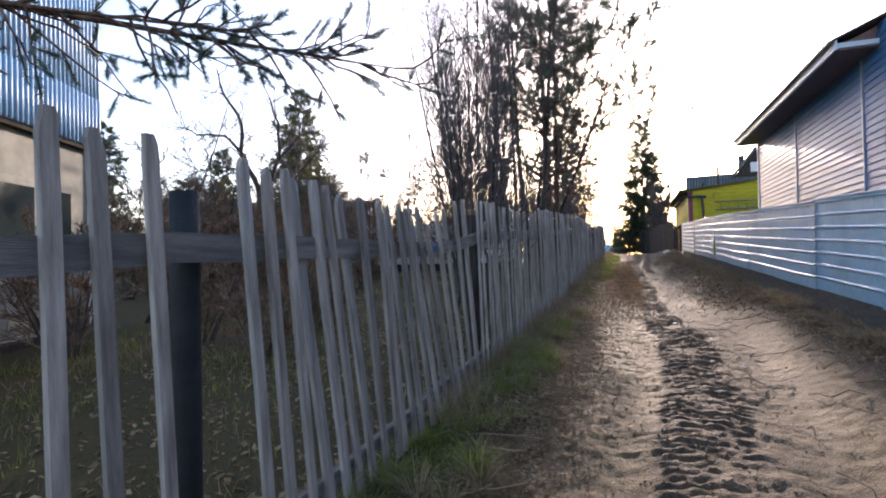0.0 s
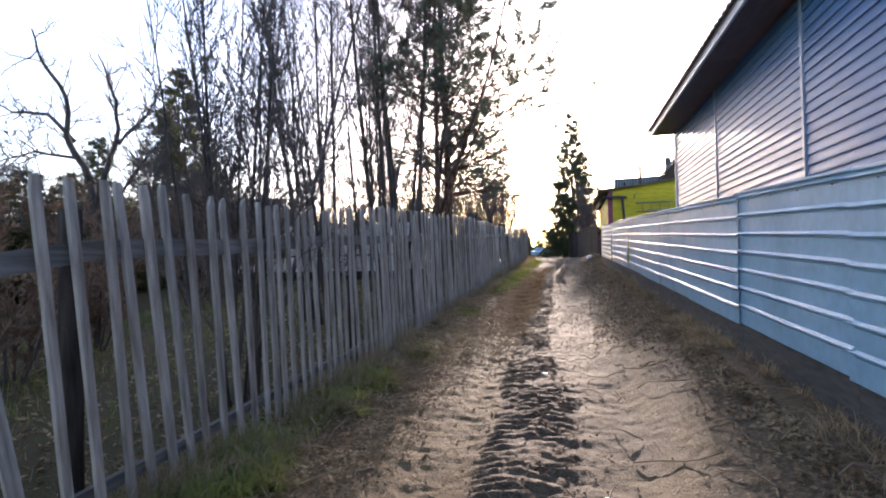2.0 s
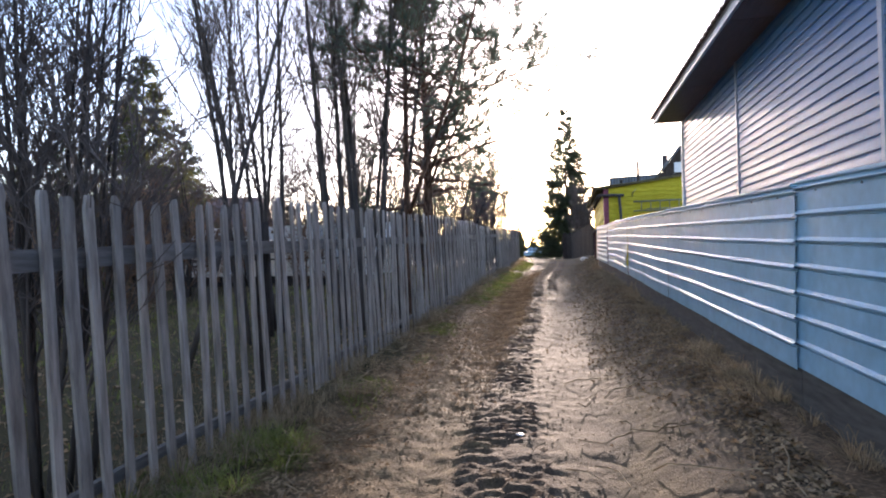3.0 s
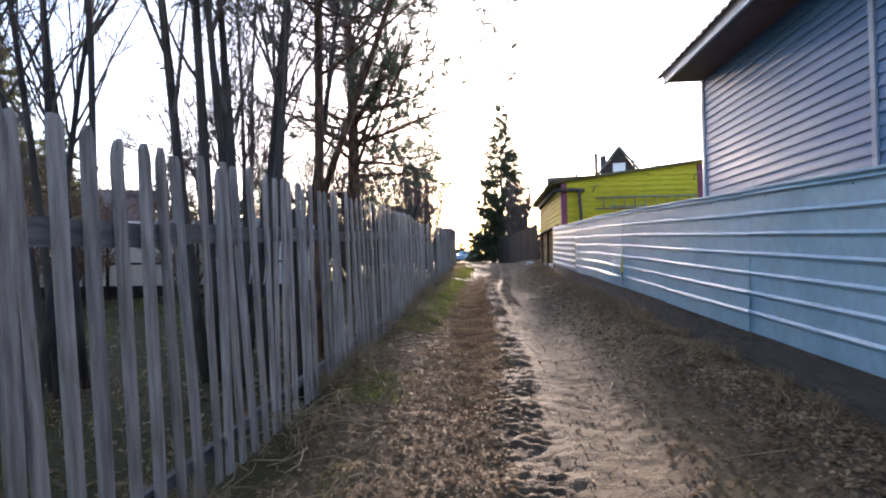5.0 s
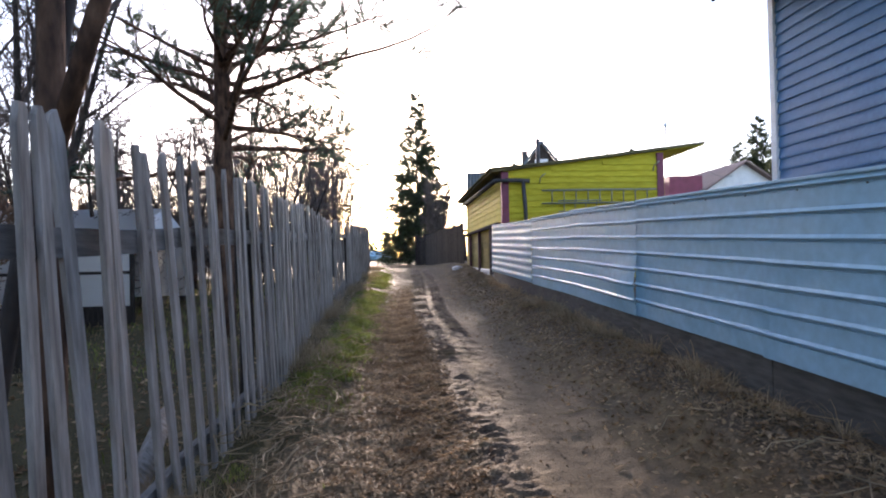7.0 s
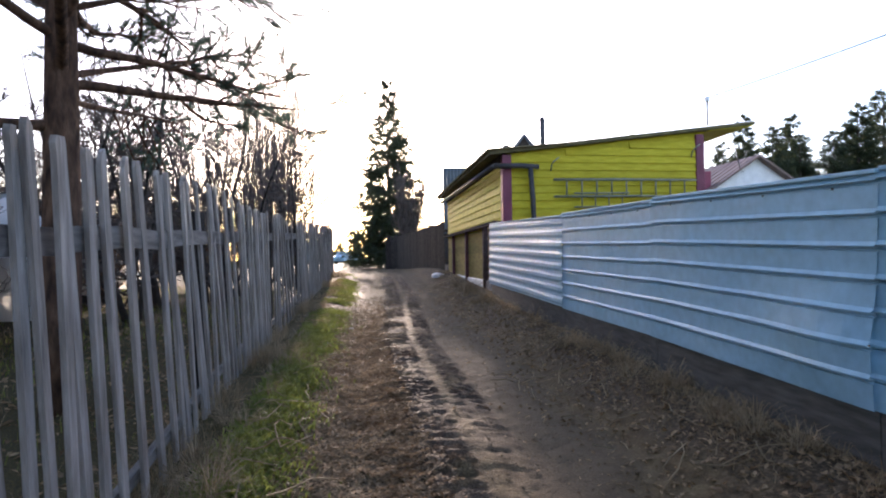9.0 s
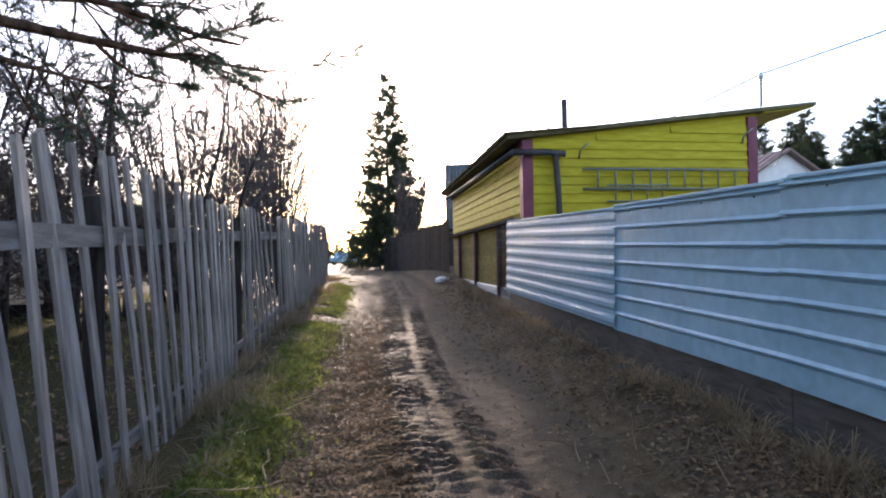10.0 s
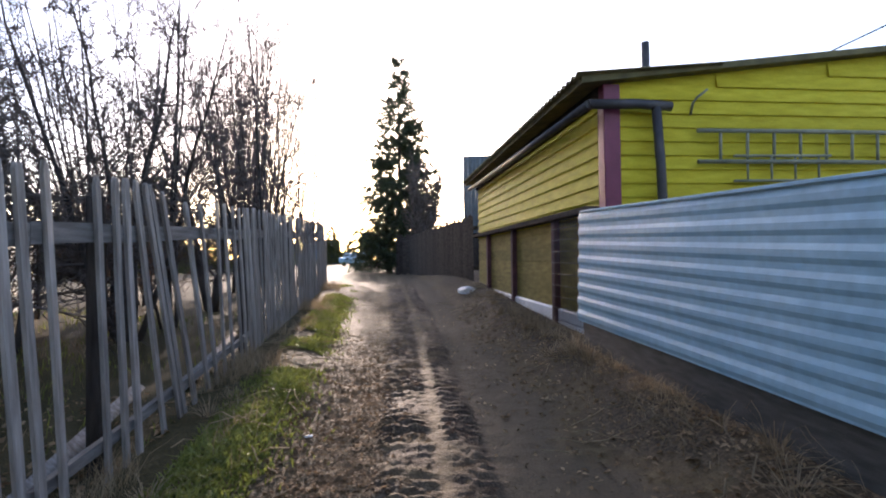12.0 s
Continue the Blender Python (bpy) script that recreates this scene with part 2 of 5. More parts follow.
def empty(name, at=(0, 0, 0)):
    ob = new(name)
    ob.location = at
    return ob


# ---- ground ----
def smooth01(a, b, v):
    t = min(1.0, max(0.0, (v - a) / (b - a)))
    return t * t * (3 - 2 * t)


def road_z(y):
    """The lane climbs gently away from the start and levels off at its far end."""
    if y < -4:
        return 0.042 * -4 - 0.07
    if y > 33:
        return 0.042 * 33 - 0.07
    return 0.042 * y - 0.07


def fence_x(y):
    return 1.935 + (24.3 - y) * 0.03


def picket_x(y):
    return -1.46 - 0.2 * smooth01(16.5, 20, y)


def rut_x(y):
    """Middle of the strip printed by tyre lugs, wandering along the lane."""
    return float(np.interp(y, (0, 3.8, 5.2, 7.5, 9, 12, 14, 15, 20, 22, 24, 28, 33), (0.36, 0.4, 0.53, 0.58, 0.4, 0.25, 0.3, 0.24, 0.06, 0.0, 0.08, 0.2, 0.2)))


def rut_half(y):
    return float(np.interp(y, (0, 8, 10.5, 17, 19), (0.27, 0.27, 0.15, 0.12, 0.14)))


def ground_z(x, y):
    z = road_z(y)
    near = 1 - smooth01(30, 45, abs(y - 10))
    z += near * 0.24 * smooth01(1.2, 1.95, x)
    z += near * 0.05 * smooth01(0.75, 1.1, -x) * (1 - smooth01(1.3, 1.9, -x))
    if -2.2 < x < 2.6 and -3 < y < 40:
        lane = smooth01(1.3, 1.0, abs(x - 0.25))
        mid, half = rut_x(y), rut_half(y)
        for track, deep in ((-0.5, 0.04), (0.62, 0.035)):
            z -= deep * math.exp(-(((x - mid - track) / 0.2) ** 2))
        ridge = smooth01(0.08, 0.0, abs(x - mid) - half)
        if y > 17:
            ridge = max(ridge, smooth01(17, 19, y) * smooth01(0.07, 0.0, abs(x - mid - 0.42) - 0.09))
        clod = noise.noise((x * 4.5, y * 6.5, 0.3))
        rough = 1 - 0.25 * smooth01(0.05, 0.3, x - mid - half)
        z += rough * (lane * 0.012 * clod + 0.01 * noise.noise((x * 13, y * 13, 2.1)) + 0.007 * noise.noise((x * 29, y * 29, 7.7)))
        worn = max(0.1, 0.7 + 1.5 * noise.noise((x * 2.6, y * 1.9, 9.0)))
        lug = abs(math.sin(y * 31 + (0.9 if x > mid else 0.0) + 9 * abs(x - mid) + 2.6 * noise.noise((x * 6, y * 5, 3.3))))
        z += ridge * lane * ((0.03 + 0.014 * smooth01(16, 19, y)) * worn * (lug - 0.5) + 0.013 * noise.noise((x * 15, y * 17, 4.4)) + 0.008 * noise.noise((x * 33, y * 37, 1.4)))
        z += 0.016 * noise.noise((x * 1.7, y * 1.3, 5.0))
    else:
        z += 0.05 * noise.noise((x * 0.5, y * 0.5, 1.0))
    return z


def steps(stops):
    out = [stops[0][0]]
    for (a, s), (b, _) in zip(stops, stops[1:]):
        k = max(1, round((b - a) / s))
        out += [a + (b - a) * (i + 1) / k for i in range(k)]
    return out


xs = steps([(-900, 300), (-300, 80), (-60, 12), (-20, 2.5), (-5, 0.5), (-2, 0.08), (-1.2, 0.03), (1.6, 0.06), (2.6, 0.4), (6, 3), (20, 12), (60, 80), (300, 300), (900, 1)])
ys = steps([(-900, 300), (-300, 80), (-60, 12), (-12, 2), (-2, 0.25), (0.6, 0.027), (14, 0.03), (26, 0.08), (30, 0.2), (40, 1.0), (60, 8), (120, 60), (300, 300), (900, 1)])
gv = [(x, y, ground_z(x, y)) for y in ys for x in xs]
nx = len(xs)
gf = [(j * nx + i, j * nx + i + 1, (j + 1) * nx + i + 1, (j + 1) * nx + i) for j in range(len(ys) - 1) for i in range(nx - 1)]
ground = pydata("ground", gv, gf, GROUND, smooth=True)
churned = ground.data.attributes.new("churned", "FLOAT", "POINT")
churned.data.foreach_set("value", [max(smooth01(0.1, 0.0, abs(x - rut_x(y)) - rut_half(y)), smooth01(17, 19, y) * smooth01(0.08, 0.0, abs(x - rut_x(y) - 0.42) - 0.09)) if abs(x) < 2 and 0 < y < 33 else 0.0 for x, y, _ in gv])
trodden = ground.data.attributes.new("trodden_leaves", "FLOAT", "POINT")
trodden.data.foreach_set("value", [smooth01(9, 13, y) * (1 - smooth01(27, 32, y)) * smooth01(1.25, 0.95, -x) * smooth01(-0.1, -0.4, x - rut_x(y)) if abs(x) < 2 and 0 < y < 33 else 0.0 for x, y, _ in gv])
tagged(ground, "rutted brown dirt lane with grassy verges and leaf litter", "ground", kind="structure")


# ---- the picket fence ----
def picket_mesh(width, height, tip):
    """A sawn slat with worn, slightly uneven sides; tip 0 flat, 1 pointed, 2 slanted."""
    bm = bmesh.new()
    w, t = width / 2, 0.0105
    levels = [0, 0.35, 0.7, 0.965, 0.985, 1.0]
    shape = {0: (0.9, 0.6), 1: (0.75, 0.22), 2: (0.95, 0.55)}[tip]
    rows = []
    for i, f in enumerate(levels):
        k = 1 + random.uniform(-0.06, 0.06)
        if i >= 4:
            k *= shape[i - 4]
        sway = random.uniform(-0.006, 0.006)
        zz = height * f
        lift = 0.02 if (tip == 2 and i == 5) else 0.0
        rows.append([bm.verts.new(v) for v in ((-t, -w * k + sway, zz), (t, -w * k + sway, zz), (t, w * k + sway, zz + lift), (-t, w * k + sway, zz + lift))])
    for a, b in zip(rows, rows[1:]):
        for k in range(4):
            bm.faces.new((a[k], a[(k + 1) % 4], b[(k + 1) % 4], b[k]))
    bm.faces.new(rows[0][::-1])
    bm.faces.new(rows[-1])
    me = bpy.data.meshes.new("picket")
    bm.to_mesh(me)
    bm.free()
    me.materials.append(PICKET)
    return me


PICKET_LONG = 1.92
picket_kinds = [picket_mesh(random.uniform(0.05, 0.064), PICKET_LONG + random.uniform(-0.025, 0.02), random.choice((0, 0, 1, 2))) for _ in range(16)]


def picket_lean(y):
    """Degrees by which a slat leans back along the fence."""
    return float(np.interp(y, (1.4, 2.0, 3.0, 4.0, 5.0, 5.3, 8, 14, 16, 20, 21.5, 22.6, 23.3, 24.0, 25.0, 27, 34), (2, 5, 10, 18, 13, 6, 4, 8, 6, 10, 5, 5, 15, 15, 10, 7, 4)))


def picket_top(y):
    """Height of the slats' tips over the lane: they sink where the rail has come down."""
    return float(np.interp(y, (1, 2.2, 3.2, 4.5, 5.2, 6.4, 7, 8.2, 8.7, 16, 17, 18.2, 19.6, 20.6, 23, 24, 26, 34), (1.79, 1.72, 1.6, 1.6, 1.75, 1.74, 1.71, 1.72, 1.8, 1.83, 1.78, 1.79, 1.84, 1.73, 1.72, 1.64, 1.7, 1.7)))


fence = empty("picket_fence", (-1.46, 10, road_z(10)))
tagged(fence, "old weathered grey wooden picket fence, slats leaning", "fence")
shift = Matrix.Translation(-Vector(fence.location))


def fence_picket(y, lean=None, drop=0.0):
    x = picket_x(y)
    lean = picket_lean(y) + random.gauss(0, 1.0) if lean is None else lean
    me = random.choice(picket_kinds)
    rise = PICKET_LONG * math.cos(radians(lean))
    foot = road_z(y) + picket_top(y) - drop - rise + random.uniform(-0.015, 0.015)
    m = pose(x + 0.035, y, foot, lean, random.gauss(-0.3, 0.4), random.gauss(0, 3))
    piece("picket", me, shift @ m, fence)


def fence_run(y0, y1, gap, loose=0.1):
    y = y0
    while y < y1:
        fence_picket(y)
        y += gap * random.uniform(1 - loose, 1 + loose)


# bay by bay: where each slat stands and how far it leans
fence_run(-2.6, 0.9, 0.19)
for y, lean in ((1.01, 1), (1.2, 3), (1.38, 3), (1.89, 5), (2.04, 6), (2.21, 7), (2.37, 8), (2.53, 9), (2.67, 10), (2.83, 10), (3.0, 10), (3.17, 10), (3.3, 10), (3.48, 13), (3.59, 13), (3.81, 18), (3.97, 18), (4.15, 19)):
    fence_picket(y, lean)
fence_picket(4.39, 26, 0.12)
for y, lean in ((4.49, 17), (4.68, 16), (4.84, 14), (5.03, 10), (5.21, 6), (5.38, 6), (5.56, 6), (5.72, 7), (5.89, 7), (6.03, 7), (6.17, 6), (6.34, 3.5), (6.53, 5), (6.69, 4), (6.86, 3), (7.0, 4), (7.13, 4), (7.27, 3), (7.44, 4), (7.59, 4), (7.77, 4), (7.92, 3), (8.07, 4), (8.21, 3), (8.37, 4), (8.52, 4)):
    fence_picket(y, lean)
for y, lean in ((8.68, 4), (8.86, 3), (9.05, 5), (9.2, 4), (9.37, 5), (9.51, 4), (9.6, 3), (9.72, 5), (9.86, 4), (10.0, 4), (10.17, 4), (10.33, 4), (10.5, 5), (10.67, 6), (10.85, 7), (10.96, 3), (11.14, 7), (11.31, 7), (11.48, 8), (11.6, 3), (11.67, 1), (11.83, 2), (12.0, 2), (12.25, 3), (12.38, 4), (12.5, 5)):
    fence_picket(y, lean)
for y, lean in ((12.82, 6), (12.98, 5), (13.09, 4), (13.23, 5), (13.42, 7), (13.56, 7), (13.7, 9), (13.94, 7), (14.13, 9), (14.28, 9), (14.46, 9), (14.63, 9), (14.79, 9), (14.94, 9), (15.1, 9), (15.32, 7), (15.48, 6), (15.65, 5)):
    fence_picket(y, lean)
fence_run(15.78, 16.95, 0.125)
for y, lean in ((17.08, 7), (17.34, 9), (17.64, 10), (17.9, 10), (18.08, 10), (18.26, 11), (18.42, 10), (18.7, 12), (18.8, 12), (18.98, 11), (19.18, 10), (19.5, 13), (19.64, 12), (19.8, 11), (19.95, 10), (20.12, 11), (20.28, 10), (20.38, 7), (20.56, 8), (20.72, 9), (20.87, 9), (20.99, 8), (21.13, 9), (21.25, 8), (21.35, 6), (21.48, 5)):
    fence_picket(y, lean)
for y, lean in ((21.62, 6), (21.78, 5), (22.19, 4), (22.4, 4), (22.58, 5), (22.98, 14), (23.28, 20), (23.38, 18), (23.62, 21), (24.0, 15), (24.22, 15), (24.45, 15), (24.75, 11), (25.1, 10), (25.3, 9)):
    fence_picket(y, lean)
fence_run(25.5, 34, 0.125, 0.3)


def rail_drop(y):
    return float(np.interp(y, (1.6, 3.0, 4.5, 5.2), (0, 0.06, 0.08, 0)))


# rails, in lengths nailed end to end behind the slats
for za, zb in ((1.36, 1.46), (0.2, 0.26)):
    y = -3.0
    while y < 33.6:
        e = min(y + 2.45, 34)
        bm = bmesh.new()
        rows = []
        for k in range(6):
            yy = y + (e - y) * k / 5
            x = picket_x(yy) - 0.004
            g = road_z(yy) + random.uniform(-0.012, 0.012) - (rail_drop(yy) if za > 1 else 0)
            rows.append([bm.verts.new(v) for v in ((x - 0.028, yy, g + za), (x + 0.018, yy, g + za - 0.004), (x + 0.018, yy, g + zb), (x - 0.028, yy, g + zb - 0.006))])
        for a, b in zip(rows, rows[1:]):
            for k in range(4):
                bm.faces.new((a[k], b[k], b[(k + 1) % 4], a[(k + 1) % 4]))
        bm.faces.new(rows[0])
        bm.faces.new(rows[-1][::-1])
        bm.transform(shift)
        part("rail", bm, RAIL, fence)
        y = e + 0.004
for y in (-1.6, 1.54, 5.3, 8.78, 12.4, 15.75, 19.05, 22.3, 25.6, 28.9, 32.2, 33.9):
    x = picket_x(y) - 0.095
    g = road_z(y)
    bm = tube_bm([(x, y, g - 0.3), (x + 0.005, y, g + 0.6), (x, y + 0.01, g + 1.3), (x, y + 0.01, g + 1.62)], [0.056, 0.054, 0.053, 0.051], 12)
    bm.transform(shift)
    part("post", bm, TARRED if y < 2 else DARK_WOOD, fence, "black tarred round post" if 0 < y < 2 else "")


# ---- the sheet metal fence ----
def sheet_mesh(length, height, pitch, rib, rise, dent=0.0):
    """A sheet with ribs along it: y along, z up, ribs stand out towards -x, a wide rib close to its neighbours."""
    prof = [(0, 0)]
    top = height - 0.045 if pitch < 0.2 and rib < 0.07 else height - pitch * 0.5
    for k in reversed(range(7 if rib < 0.07 else 8)):
        z = top - k * pitch
        if rib < 0.07:
            prof += [(0, z - 0.023), (0.014, z - 0.019), (0.014, z - 0.003), (-rise, z), (-rise, z + 0.006), (0, z + 0.026)]
        else:
            prof += [(0, z - 0.056), (-rise, z - 0.026), (-rise, z + 0.012), (0, z + 0.046)]
    prof.append((0, height))
    cols = 14
    verts, faces = [], []
    for i in range(cols + 1):
        yy = length * i / cols
        for px, pz in prof:
            buckle = 0.011 * noise.noise((yy * 1.3, pz * 2.2, length * 3.1 + dent))
            if dent:
                buckle += dent * math.exp(-(((yy - 0.25) / 0.35) ** 2) - ((pz - 0.32) / 0.2) ** 2)
            verts.append((px + buckle, yy, pz))
    n = len(prof)
    for i in range(cols):
        for k in range(n - 1):
            faces.append((i * n + k, i * n + k + 1, (i + 1) * n + k + 1, (i + 1) * n + k))
    me = bpy.data.meshes.new("sheet")
    me.from_pydata(verts, [], faces)
    me.materials.append(BLUE_SHEET)
    return me


metal_fence = empty("sheet_metal_fence", (2.3, 12, road_z(12)))
tagged(metal_fence, "pale blue ribbed sheet metal fence on dark plinth boards", "fence")
mshift = Matrix.Translation(-Vector(metal_fence.location))


def sheet_bottom(y):
    return float(np.interp(y, (-10, 6.84, 18.85, 20.9, 24.3), (0.01, 0.72, 1.25, 1.316, 1.445)))


def sheet_top(y):
    return float(np.interp(y, (-10, 6.84, 18.8, 20.75, 24.3), (1.34, 1.96, 2.43, 2.462, 2.575)))


edges = [-5.2, -3.2, -1.2, 0.8, 2.8, 4.8, 6.8, 8.8, 10.8, 12.8, 14.8, 16.74, 18.72, 20.75, 24.3]
for a, b in zip(edges, edges[1:]):
    last = b > 24
    h = sheet_top((a + b) / 2) - sheet_bottom((a + b) / 2) - (0.02 if last else 0)
    me = sheet_mesh(b - a + 0.06, h, h / 8 if last else 0.138 * h, 0.085 if last else 0.036, 0.0115 if last else 0.018, -0.05 if abs(a - 16.74) < 0.1 else 0.0)
    turn = math.degrees(math.atan(0.03))
    climb = math.degrees(math.atan((sheet_top(b) + sheet_bottom(b) - sheet_top(a) - sheet_bottom(a)) / 2 / (b - a)))
    m = pose(fence_x(a) - (0.02 if last else 0.013 * (edges.index(a) % 2)), a, sheet_bottom(a) + random.uniform(-0.008, 0.008), climb, random.uniform(-0.6, 0.6), turn)
    ob = piece("sheet", me, mshift @ m, metal_fence)
    solid = ob.modifiers.new("thickness", "SOLIDIFY")
    solid.thickness = 0.002
    # plinth board under the sheet
    bm = bmesh.new()
    lo = [bm.verts.new((fence_x(yy) + dx, yy, ground_z(fence_x(yy) - 0.05, yy) - 0.12)) for yy in (a, b - 0.008) for dx in (0.012, 0.05)]
    hi = [bm.verts.new((fence_x(yy) + dx, yy, sheet_bottom(yy) + 0.05)) for yy in (a, b - 0.008) for dx in (0.012, 0.05)]
    for f in ((lo[0], lo[2], hi[2], hi[0]), (lo[1], hi[1], hi[3], lo[3]), (hi[0], hi[2], hi[3], hi[1]), (lo[0], hi[0], hi[1], lo[1]), (lo[2], lo[3], hi[3], hi[2])):
        bm.faces.new(f)
    bm.transform(mshift)
    part("plinth_board", bm, PLINTH, metal_fence)
    # folded capping strip along the top edge
    cap = box_bm(-0.02, 0.03, 0, b - a - 0.006, h - 0.012, h + 0.01, 0.003)
    cap.transform(mshift @ m)
    part("top_strip", cap, BLUE_SHEET, metal_fence)
    post = box_bm(fence_x(a) + 0.055, fence_x(a) + 0.115, a - 0.03, a + 0.03, ground_z(2.6, a) - 0.2, sheet_top(a) - 0.03, 0.004)
    post.transform(mshift)
    part("post", post, DARK_METAL, metal_fence)
    # small dark screws along the top rib
    if 0 < a:
        for k in range(4):
            yy = (b - a) * (k + 0.5) / 4
            s = tube_bm([(-0.006, yy, h - 0.07), (0.0, yy, h - 0.07)], 0.007, 6)
            s.transform(mshift @ m)
            part("screw", s, DARK_METAL, metal_fence)


# ---- clad houses ----
def board_mesh(name, length, pitch, mat, lip=0.019):
    """A lapped siding board: y along, z up, its lower edge stands out towards -x."""
    prof = [(0.0, pitch + 0.012), (-0.003, pitch + 0.012), (-lip, 0.018), (-lip, 0.0), (0.0, 0.0)]
    verts = [(px, yy, pz) for yy in (0, length) for px, pz in prof]
    n = len(prof)
    faces = [(k, (k + 1) % n, n + (k + 1) % n, n + k) for k in range(n)] + [tuple(range(n))[::-1], tuple(range(n, 2 * n))]
    me = bpy.data.meshes.new(name)
    me.from_pydata(verts, [], faces)
    me.materials.append(mat)
    return me


def blue_house():
    house = empty("blue_house", (3.12, 10, road_z(10)))
    tagged(house, "single-storey house clad in glossy blue siding, brown soffits", "house")
    s = Matrix.Translation(-Vector(house.location))
    sag = Matrix.Identity(4)
    sag[2][1], sag[2][3] = 0.026, -0.026 * 16.1
    x, y0, y1, z0, z1 = 3.12, -2.0, 15.93, 0.2, 4.33
    wall = part("wall", box_bm(x + 0.02, 9.5, y0, y1 - 0.02, z0, z1), SIDING, house)
    wall.matrix_basis = s
    pitch = 0.102
    rows = int((z1 - 1.5) / pitch)
    for a, b in ((-2.0, 2.2), (2.28, 5.7), (5.78, 9.13), (9.21, 12.46), (12.54, 15.88)):
        me = board_mesh("siding_board", b - a, pitch, SIDING)
        for r in range(rows):
            piece("siding_board", me, Matrix.Translation((x + 0.018, a, 1.5 + r * pitch)), wall)
    me = board_mesh("siding_board", 6.3, pitch, SIDING)
    for r in range(rows):
        piece("siding_board", me, pose(x + 0.06, y1 - 0.018, 1.5 + r * pitch, 0, 0, -90), wall)
    for yy in (2.24, 5.74, 9.17, 12.5):
        t = part("trim_strip", box_bm(x - 0.012, x + 0.02, yy - 0.03, yy + 0.03, 1.5, z1 - 0.01, 0.004), GREY_TRIM, house)
        t.matrix_basis = s
    t = part("corner_trim", box_bm(x - 0.02, x + 0.055, y1 - 0.06, y1 + 0.012, 0.6, z1 - 0.01, 0.004), WHITE_TRIM, house, "white corner trim")
    t.matrix_basis = s
    # eaves: flat soffit, white fascia, ribbed roof sheet above it
    for k in range(3):
        a = 8.65 + k * 2.45
        t = part("soffit_board", box_bm(2.66, x + 0.3, a, a + 2.44, 4.335, 4.352), SOFFIT, house)
        t.matrix_basis = s @ sag
    t = part("soffit_board", box_bm(x + 0.31, 9.8, y1 + 0.02, y1 + 0.14, 4.335, 4.352), SOFFIT, house)
    t.matrix_basis = s @ sag
    t = part("fascia", box_bm(2.615, 2.65, 8.6, 16.08, 4.33, 4.47, 0.004), WHITE_TRIM, house, "white fascia board")
    t.matrix_basis = s @ sag
    t = part("fascia", box_bm(2.66, 9.8, 16.05, 16.08, 4.36, 4.5, 0.004), WHITE_TRIM, house, "white fascia board")
    t.matrix_basis = s @ sag
    verts, faces = [], []
    run, slope = 3.9, 0.45
    n = 0
    yy = 8.55
    prof = []
    while yy < 16.2:
        prof += [(yy, 0.0), (yy + 0.1, 0.0), (yy + 0.12, 0.025), (yy + 0.16, 0.025)]
        yy += 0.18
    for d in (0.0, run):
        for py, pz in prof:
            verts.append((2.56 + d, py, 4.44 + d * slope + pz))
    n = len(prof)
    faces = [(k, k + 1, n + k + 1, n + k) for k in range(n - 1)]
    r = pydata("roof", verts, faces, ROOF_BROWN, house)
    r.matrix_basis = s @ sag
    r.modifiers.new("thickness", "SOLIDIFY").thickness = 0.012
    g = bmesh.new()
    a = [g.verts.new(v) for v in ((2.62, 16.0, 4.48), (6.4, 16.0, 6.15), (9.8, 16.0, 4.48))]
    b = [g.verts.new(v) for v in ((2.62, 15.9, 4.48), (6.4, 15.9, 6.15), (9.8, 15.9, 4.48))]
    g.faces.new(a)
    g.faces.new(b[::-1])
    for k in range(3):
        g.faces.new((a[k], b[k], b[(k + 1) % 3], a[(k + 1) % 3]))
    t = part("gable", g, SIDING, house)
    t.matrix_basis = s @ sag
    g = bmesh.new()
    a = [g.verts.new(v) for v in ((2.7, 8.72, 4.42), (6.4, 8.72, 6.1), (10.1, 8.72, 4.42))]
    b = [g.verts.new(v) for v in ((2.7, 8.78, 4.42), (6.4, 8.78, 6.1), (10.1, 8.78, 4.42))]
    g.faces.new(a[::-1])
    g.faces.new(b)
    for k in range(3):
        g.faces.new((a[k], a[(k + 1) % 3], b[(k + 1) % 3], b[k]))
    t = part("gable", g, SOFFIT, house, "brown boarded gable end")
    t.matrix_basis = s @ sag
    t = part("gable_bar", box_bm(2.66, 10.0, 8.63, 8.69, 4.36, 4.43, 0.004), WHITE_TRIM, house, "white bar under the gable")
    t.matrix_basis = s @ sag
    back = bmesh.new()
    back.faces.new([back.verts.new(v) for v in ((6.44, 8.55, 6.26), (6.44, 16.2, 6.26), (10.2, 16.2, 4.5), (10.2, 8.55, 4.5))])
    t = part("roof", back, ROOF_BROWN, house)
    t.matrix_basis = s @ sag
    t.modifiers.new("thickness", "SOLIDIFY").thickness = 0.02
    return house


